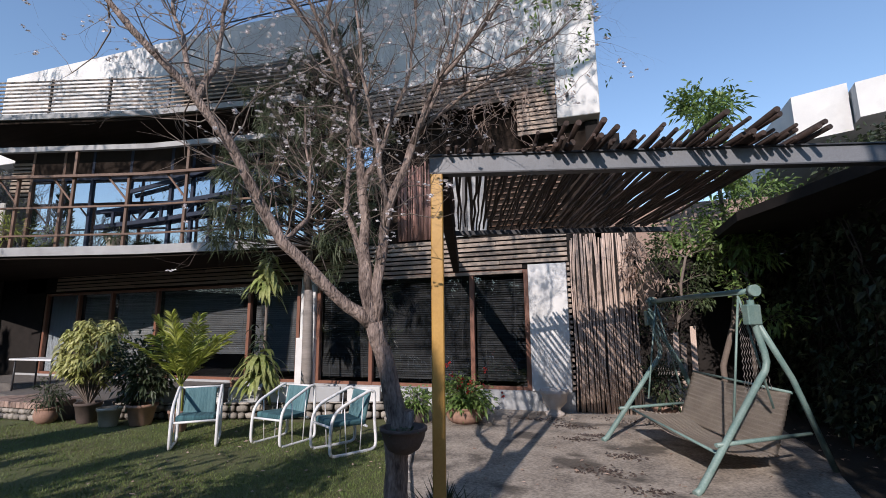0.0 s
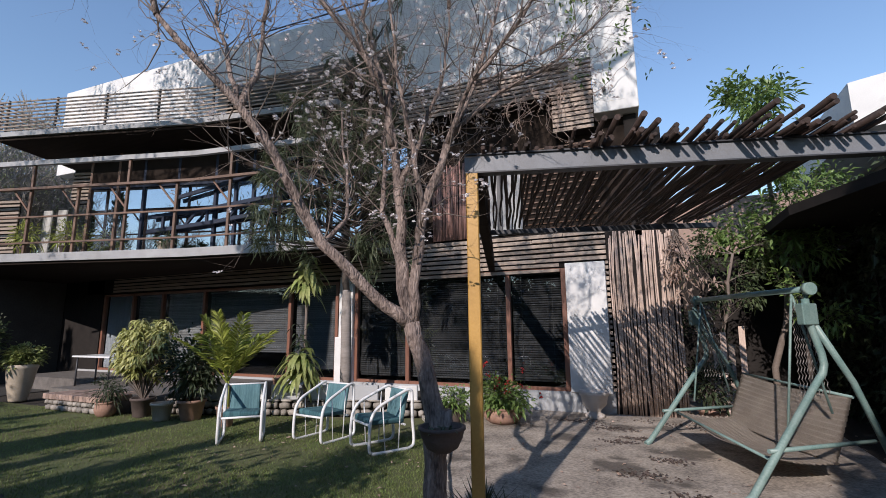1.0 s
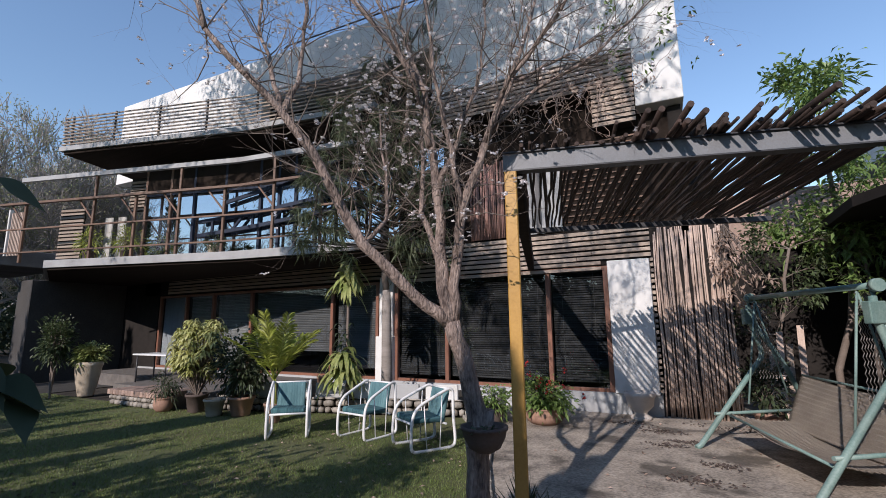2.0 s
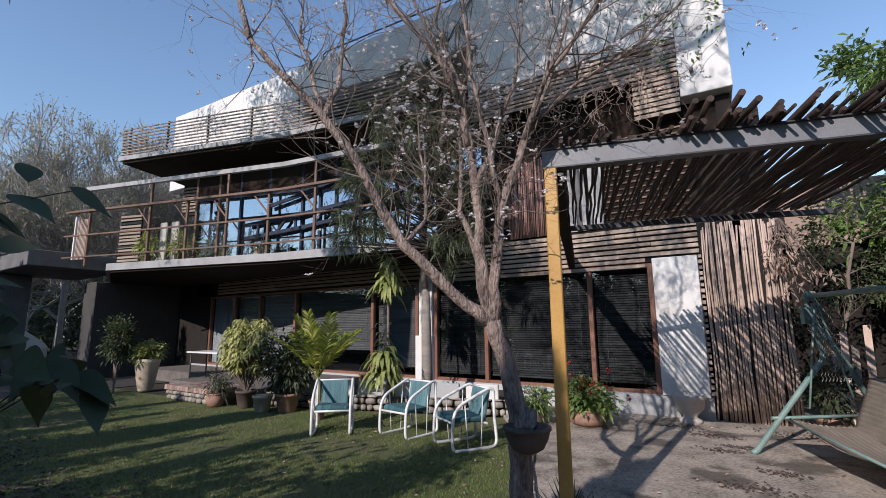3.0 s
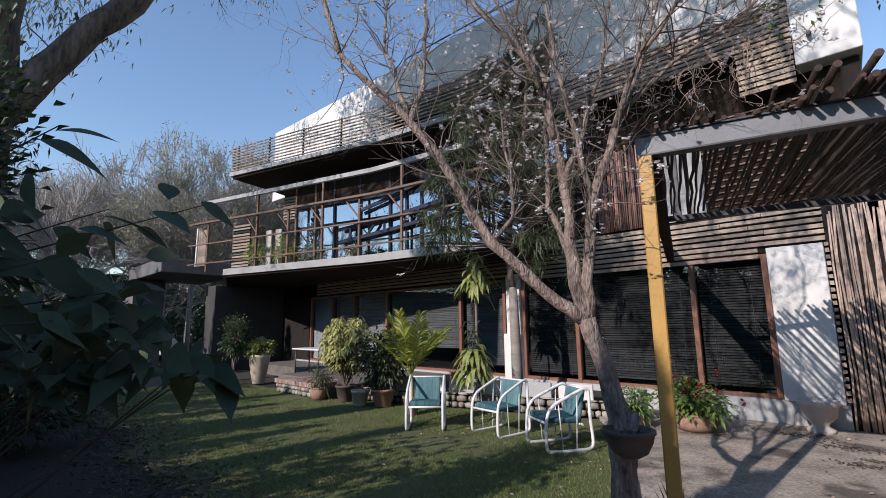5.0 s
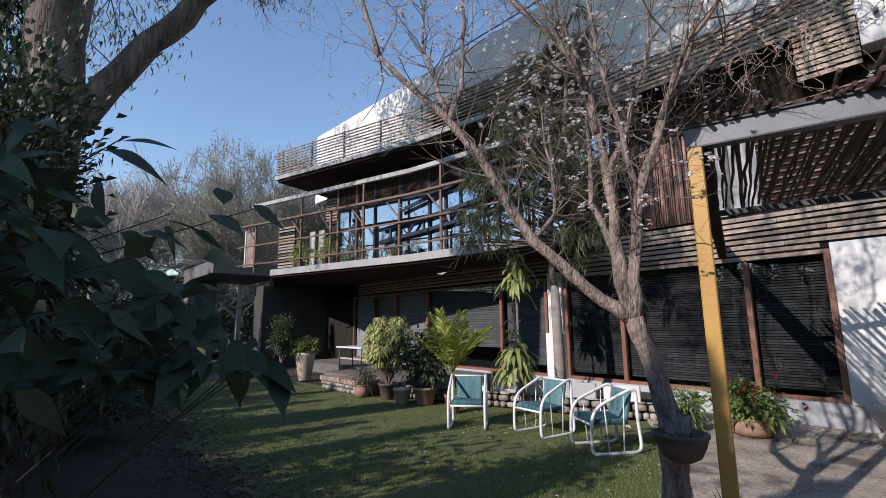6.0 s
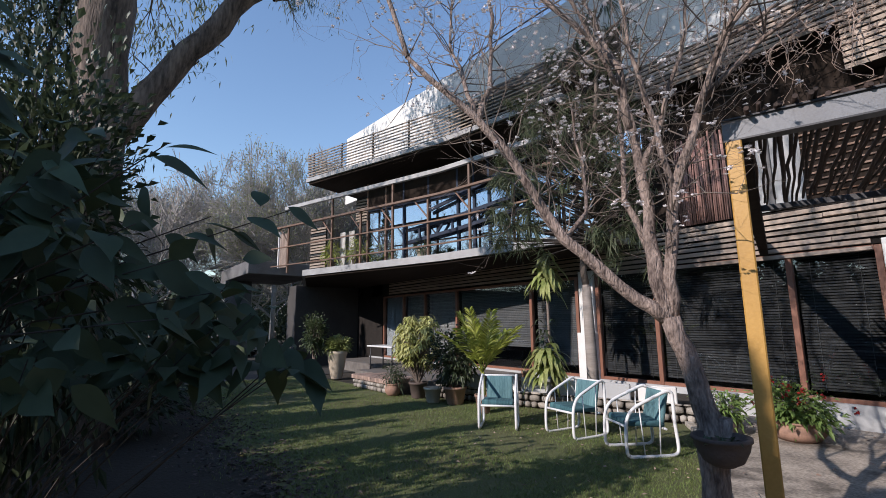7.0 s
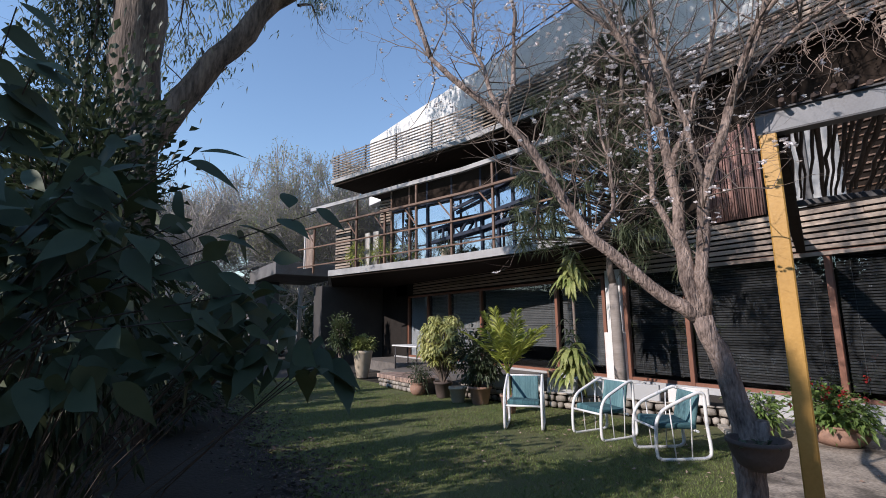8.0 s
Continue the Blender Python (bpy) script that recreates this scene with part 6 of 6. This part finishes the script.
def parked_car(x, y, turn):
    """A white estate car: pressed body, glasshouse, four wheels, lamps."""
    m = pose(x, y, 0, 0, 0, turn)
    car = thing("parked_car", "white estate car parked in the shade of the drive", "car", at=(x, y, 0))
    prof = [(-2.1, 0.35), (-2.15, 0.72), (-1.95, 0.95), (-1.0, 1.04), (-0.45, 1.58), (1.25, 1.62), (1.95, 1.08), (2.12, 0.9), (2.12, 0.38)]
    bm = bmesh.new()
    sides = [[bm.verts.new(m @ Vector((a, w * (0.86 if b > 1.2 else 1.0), b))) for a, b in prof] for w in (-0.84, 0.84)]
    bm.faces.new(sides[0])
    bm.faces.new(sides[1][::-1])
    for k in range(len(prof)):
        q = (k + 1) % len(prof)
        bm.faces.new((sides[0][k], sides[0][q], sides[1][q], sides[1][k]))
    part("body", bevel(bm, 0.05, 2), M_WHITETUBE, car)
    for w in (-0.80, 0.80):
        for a0, a1, top in ((-0.75, 0.2, -0.45), (0.3, 1.45, 1.15)):
            bm = bmesh.new()
            bar(bm, m @ Vector((a0 + 0.1, w, 1.08)), m @ Vector((a1, w, 1.08)), 0.06, 0.05)
            bar(bm, m @ Vector((a0 + 0.3, w * 0.97, 1.28)), m @ Vector((a1 - 0.06, w * 0.97, 1.28)), 0.06, 0.36)
            part("side_window", bm, M_DARKSTEEL, car)
    for a in (-1.3, 1.35):
        for w in (-0.78, 0.78):
            bm = bmesh.new()
            tube(bm, [m @ Vector((a, w - 0.1, 0.32)), m @ Vector((a, w + 0.1, 0.32))], 0.32, 20)
            wheel = part("wheel", bm, M_ASPHALT, car)
            bm = bmesh.new()
            tube(bm, [m @ Vector((a, w - 0.11, 0.32)), m @ Vector((a, w + 0.11, 0.32))], 0.19, 14)
            part("rim", bm, M_CHAIN, wheel)
    for w in (-0.62, 0.62):
        bm = bmesh.new()
        box(bm, -2.17, -2.08, w - 0.16, w + 0.16, 0.66, 0.80, m)
        part("headlight", bevel(bm, 0.02), M_GLASS, car)


parked_car(-27.6, 5.9, 48)
cp = thing("carport", "white vaulted carport canopy on slim posts", "carport", at=(-29, 6.4, 0))
bm = bmesh.new()
cloth(bm, lambda a, b: Vector((-31 + 4.4 * b, 6.4 + 1.9 * math.cos(math.pi * a), 3.9 + 1.25 * math.sin(math.pi * a))), 18, 4, 0.05)
part("canopy", bm, M_PLASTER, cp)
for x in (-30.9, -26.7):
    for y in (4.55, 8.25):
        bm = bmesh.new()
        tube(bm, [(x, y, -0.02), (x, y, 3.95)], 0.05, 8)
        part("post", bm, M_STEEL, cp)
lf = thing("low_fence", "low white slatted fence at the end of the drive", "fence", at=(-30.6, 3.2, 0))
for k in range(5):
    bm = bmesh.new()
    bar(bm, (-31.4, 2.35, 0.1 + 0.15 * k), (-29.8, 4.0, 0.1 + 0.15 * k), 0.03, 0.06)
    part("rail", bm, M_WHITETUBE, lf)
for q in (0.02, 0.98):
    bm = bmesh.new()
    bar(bm, (-31.4 + 1.6 * q, 2.38 + 1.65 * q, -0.02), (-31.4 + 1.6 * q, 2.38 + 1.65 * q, 0.8), 0.05, 0.05, (1, 0, 0))
    part("post", bm, M_WHITETUBE, lf)

# clipped hedge added behind the camera so that its shade darkens the near lawn
ch = tagged(new("clipped_hedge"), "dense clipped hedge added out of view to shade the near lawn", "hedge", "", "stuff")
n = 26000
P = np.stack([rng.uniform(-14, -2.2, n), rng.uniform(-3.5, -2.0, n), rng.uniform(0, 2.3, n)], 1)
P[:, 2] *= 0.93 + 0.07 * np.sin(P[:, 0] * 2.3)
part("foliage", leaf_mesh("foliage", P, rng.normal(size=(n, 3)), rng.uniform(0.14, 0.26, n), 0.13, M_DARKLEAF, 0.3, rng), M_DARKLEAF, ch)

# low dark shrubs at the edge of the lawn
for x, y, r, h in ((-9.0, 0.6, 0.9, 1.4), (-11.5, 1.0, 1.0, 1.6), (-13.2, 0.6, 1.0, 1.8)):
    bush("low_shrub", "low dark shrub at the shaded lawn edge", (x, y, -0.03), 0, 0.1, None, (r, r, 0.1, h), 1600, 0.13, 0.06, M_DARKLEAF, 0.4, clumps=50)

# far bare trees
def far_tree(h, seed, leaf):
    r2 = np.random.default_rng(seed)
    ob = thing("bare_tree", "tall bare grey tree with fine twigs beyond the house", "tree", "bare trees beyond the house")
    bm = bmesh.new()
    tube(bm, [(0, 0, -0.1), (0.1, 0, h * 0.2), (0.05, 0.1, h * 0.4)], [h * 0.018, h * 0.014, h * 0.011], 9)
    part("trunk", bm, M_FARTWIG, ob)
    sg, tp = [], []
    for z in (0.2, 0.28, 0.33, 0.4, 0.4, 0.4):
        d = unit(np.array([r2.normal(), r2.normal(), 0.9]))
        sprout(r2, sg, tp, (0.05, 0.05, h * z), d, h * 0.36, h * 0.010, 4, 3, 0.42, 0.2, 0.15)
    sg = [(*q[:6], max(q[6], 0.016), max(q[7], 0.013)) for q in sg]
    tagged(part("twigs", twig_mesh("twigs", sg, M_FARTWIG, 3), M_FARTWIG, ob), kind="stuff")
    n = leaf
    k = r2.integers(0, len(tp), n)
    P = np.array([p for p, d in tp])[k] + r2.normal(size=(n, 3)) * 0.15
    tagged(part("sparse_leaves", leaf_mesh("sparse_leaves", P, r2.normal(size=(n, 3)), 0.13, 0.07, M_FAR, 0.3, r2), M_FAR, ob), kind="stuff")
    return ob


FT = [far_tree(11, 5, 2500), far_tree(10.0, 6, 13000), far_tree(10.5, 7, 2500)]
spots = [(-29, 9, 0), (-31, 11, 1), (-26, 14, 2), (-34, 5, 2), (-38, 10, 0), (-30, 17, 0), (-23, 19, 1), (-36, 0, 1), (-30, 2, 0), (-42, 4, 2), (-33, -5, 0), (-24, 25, 2), (-44, 14, 1), (-38, 20, 2), (-25, 10, 1), (-28, 21, 1), (-33, 14, 1)]
for i, (x, y, k) in enumerate(spots):
    mtx = pose(x, y, 0, 0, 0, 67 * i)
    if i < 3:
        FT[k if i else 0].matrix_basis = mtx @ Matrix.Scale(0.94, 4)
    else:
        copy_thing(FT[k], mtx @ Matrix.Scale(0.94, 4))
# solid blocks added to keep the bright horizon from showing through the far hedge
structure("horizon_backing", boxes((-56, -55, -60, 80, -0.03, 7.0), (-55, -20, 45, 46, -0.03, 7.0)), M_HEDGE, "dark green block added beyond the drive to hide the horizon")
# two unseen copies added behind the camera to be mirrored in the balcony glass
for x, y, a, k, q in ((-29, -21, 30, 0, 1.15), (-21, -20, 110, 2, 0.7)):
    copy_thing(FT[k], pose(x, y, 0, 0, 0, a) @ Matrix.Scale(q, 4))
hg = tagged(new("far_hedge"), "olive hedge closing the far end of the drive", "hedge", "", "stuff")
n = 9000
P = np.stack([rng.uniform(-48, -40, n), rng.uniform(-30, 40, n), rng.uniform(0, 4.5, n)], 1)
part("foliage", leaf_mesh("foliage", P, rng.normal(size=(n, 3)), rng.uniform(0.4, 0.7, n), 0.35, M_DARKLEAF, 0.3, rng), M_DARKLEAF, hg)

# unseen trees added behind the camera, whose shade falls on lawn and house
for (x, y, h, s) in ((-14, -9, 6.0, 1.6), (-10.4, -10, 6.4, 1.4), (-18, -6, 6, 1.8), (4.6, -5.0, 5.6, 1.3), (5.2, -8.0, 7.0, 1.5)):
    loose_tree("garden_tree", "unseen leafy tree added behind the camera for its shade", (x, y, -0.05), (x + 0.3, y, h * 0.5), s, 750, 0.34, 0.15, M_DARKLEAF, 0.16, 2, bark=M_EUC)

def cypress(x, y, h, r):
    """An added, unseen slim upright tree whose long shade lies across the lawn."""
    ob = thing("cypress_tree", "unseen slim upright dark cypress added for its long shade", "tree", "cypresses along the garden", at=(x, y, -0.03))
    bm = bmesh.new()
    tube(bm, [(x, y, -0.05), (x + 0.05, y, h * 0.5), (x, y, h * 0.95)], [0.09, 0.06, 0.02], 8)
    part("trunk", bm, M_EUC, ob)
    n = int(260 * h)
    t = rng.uniform(0.08, 1.0, n)
    rr = r * np.sqrt(rng.uniform(0, 1, n)) * (np.sin(np.pi * np.clip(t, 0.12, 1.0) ** 0.7) * 0.9 + 0.1)
    a = rng.uniform(0, 2 * math.pi, n)
    P = np.stack([x + rr * np.cos(a), y + rr * np.sin(a), t * h], 1)
    D = np.stack([np.cos(a) * 0.5, np.sin(a) * 0.5, np.ones(n)], 1) + rng.normal(size=(n, 3)) * 0.3
    tagged(part("crown", leaf_mesh("crown", P, D, rng.uniform(0.16, 0.3, n), 0.10, M_DARKLEAF, 0.0, rng), M_DARKLEAF, ob), kind="stuff")


for x, y, h, r in ((-2.0, -7.0, 6.7, 0.45), (-1.88, -2.1, 3.75, 0.66), (-4.4, -7.6, 6.0, 0.36), (-5.5, -6.6, 5.0, 0.42), (-6.7, -7.4, 6.6, 0.45), (-7.9, -6.8, 5.6, 0.5), (-9.3, -7.3, 6.6, 0.55), (-10.6, -7.0, 6.0, 0.5), (-11.9, -7.3, 6.8, 0.5), (-13.3, -7.1, 6.2, 0.55), (-14.8, -7.4, 7.0, 0.6), (1.98, -3.0, 9.0, 0.6), (1.3, -3.3, 5.2, 0.6), (2.6, -2.9, 9.0, 0.65), (3.3, -3.2, 9.0, 0.65), (4.2, -3.0, 9.0, 0.65), (-19.0, -4.0, 8.5, 0.9), (-20.6, -4.2, 8.5, 0.9)):
    cypress(x, y, h, r)

# unseen wall and hedge added behind the camera to cut the low sky light
structure("wall_garden", boxes((-30, 14, -17.2, -17, -0.03, 4.0), (13.8, 14, -17, 9, -0.03, 4.0)), M_CONCRETE, "unseen plain wall added to cut the low sky light")
hb = tagged(new("boundary_hedge"), "unseen tall dark hedge added to cut the low sky light", "hedge", "", "stuff")
n = 16000
P = np.stack([rng.uniform(-30, 14, n), -16.2 + rng.normal(size=n) * 0.5, rng.uniform(0, 8.0, n)], 1)
P[:, 2] *= 0.8 + 0.2 * np.sin(P[:, 0] * 0.9)
part("foliage", leaf_mesh("foliage", P, rng.normal(size=(n, 3)), rng.uniform(0.35, 0.6, n), 0.28, M_DARKLEAF, 0.3, rng), M_DARKLEAF, hb)

# ---------- grass ----------
n = 170000
gx, gy = rng.uniform(-15.4, 0.2, n * 2), rng.uniform(0.5, 7.3, n * 2)
d2 = np.hypot(gx, gy)
keep = rng.uniform(size=n * 2) < np.clip(4.5 / np.maximum(d2, 1), 0.12, 1) * 0.9
ex = np.interp(gy, [e[1] for e in EDGE], [e[0] for e in EDGE])
top = np.interp(gx, [-15.5, -9.9, -6.3, -3.9], [6.2, 6.2, 7.3, 8.0])
bare = np.array([noise.noise(Vector((x * 0.9, y * 0.9, 0))) for x, y in zip(gx, gy)])
south = np.interp(gx, [-15.5, -9, -5, -3.2, -2.6], [2.45, 2.1, 1.85, 1.4, -4])
keep &= gy > south + rng.normal(size=n * 2) * 0.35
keep &= (gx < ex - 0.08) & (gy < top - 0.03) & (rng.uniform(size=n * 2) > np.clip((bare - 0.1) * 2.2, 0, 0.8))
gx, gy = gx[keep], gy[keep]
n = len(gx)
base = np.stack([gx, gy, np.zeros(n)], 1)
hgt = rng.uniform(0.015, 0.037, n)[:, None]
az = rng.uniform(0, 2 * math.pi, n)
w = np.stack([np.cos(az), np.sin(az), np.zeros(n)], 1) * 0.0042
tip = base + np.concatenate([rng.normal(size=(n, 2)) * 0.016, hgt], 1)
v = np.stack([base - w, base + w, tip], 1).reshape(-1, 3)
me = rawmesh("grass", v, np.arange(3 * n).reshape(-1, 3), M_GRASS)
tagged(part("grass", me, M_GRASS), "short green grass blades on the lawn", "grass", "", "stuff")
# fallen leaves on the patio and lawn
n = 420
P = np.stack([rng.uniform(-6, 3.0, n), rng.uniform(3.0, 9.2, n), np.full(n, 0.03)], 1)
P[:, 1] += np.abs(rng.normal(size=n)) * 0.6
P = P[P[:, 1] < 9.4]
tagged(part("fallen_leaves", leaf_mesh("fallen_leaves", P, rng.normal(size=P.shape) * [1, 1, 0.1], rng.uniform(0.03, 0.08, len(P)), 0.03, M_DRY, 0.05, rng), M_DRY), "dry fallen leaves scattered on the patio", "leaves", "", "stuff")
# dark damp leaf litter in small drifts on the patio
for x, y, r, n in ((-0.22, 5.95, 0.13, 110), (-0.7, 8.24, 0.13, 90), (0.08, 6.63, 0.10, 70), (-1.22, 8.67, 0.16, 90), (-0.55, 7.4, 0.10, 60), (-0.35, 7.7, 0.10, 60), (0.25, 5.4, 0.10, 60), (-2.9, 8.7, 0.3, 120), (0.3, 8.9, 0.25, 90)):
    P = np.stack([x + rng.normal(size=n) * r * 1.4, y + rng.normal(size=n) * r * 0.6, np.full(n, 0.022)], 1)
    tagged(part("leaf_litter", leaf_mesh("leaf_litter", P, rng.normal(size=P.shape) * [1, 1, 0.1], rng.uniform(0.03, 0.07, n), 0.03, M_DARKPOT, 0.03, rng), M_DARKPOT), "small drift of damp dark leaf litter on the patio", "leaves", "", "stuff")
# brown leaf litter added to soften the edge between lawn and shade-coloured earth
n = 2600
gx = rng.uniform(-13, -2.8, n)
P = np.stack([gx, np.interp(gx, [q[0] for q in SOUTH], [q[1] for q in SOUTH]) + rng.normal(size=n) * 0.35, np.full(n, 0.008)], 1)
tagged(part("leaf_litter", leaf_mesh("leaf_litter", P, rng.normal(size=P.shape) * [1, 1, 0.15], rng.uniform(0.04, 0.09, n), 0.035, M_DARKPOT, 0.03, rng), M_DARKPOT), "brown leaf litter added to soften the edge of the dark earth", "leaves", "", "stuff")
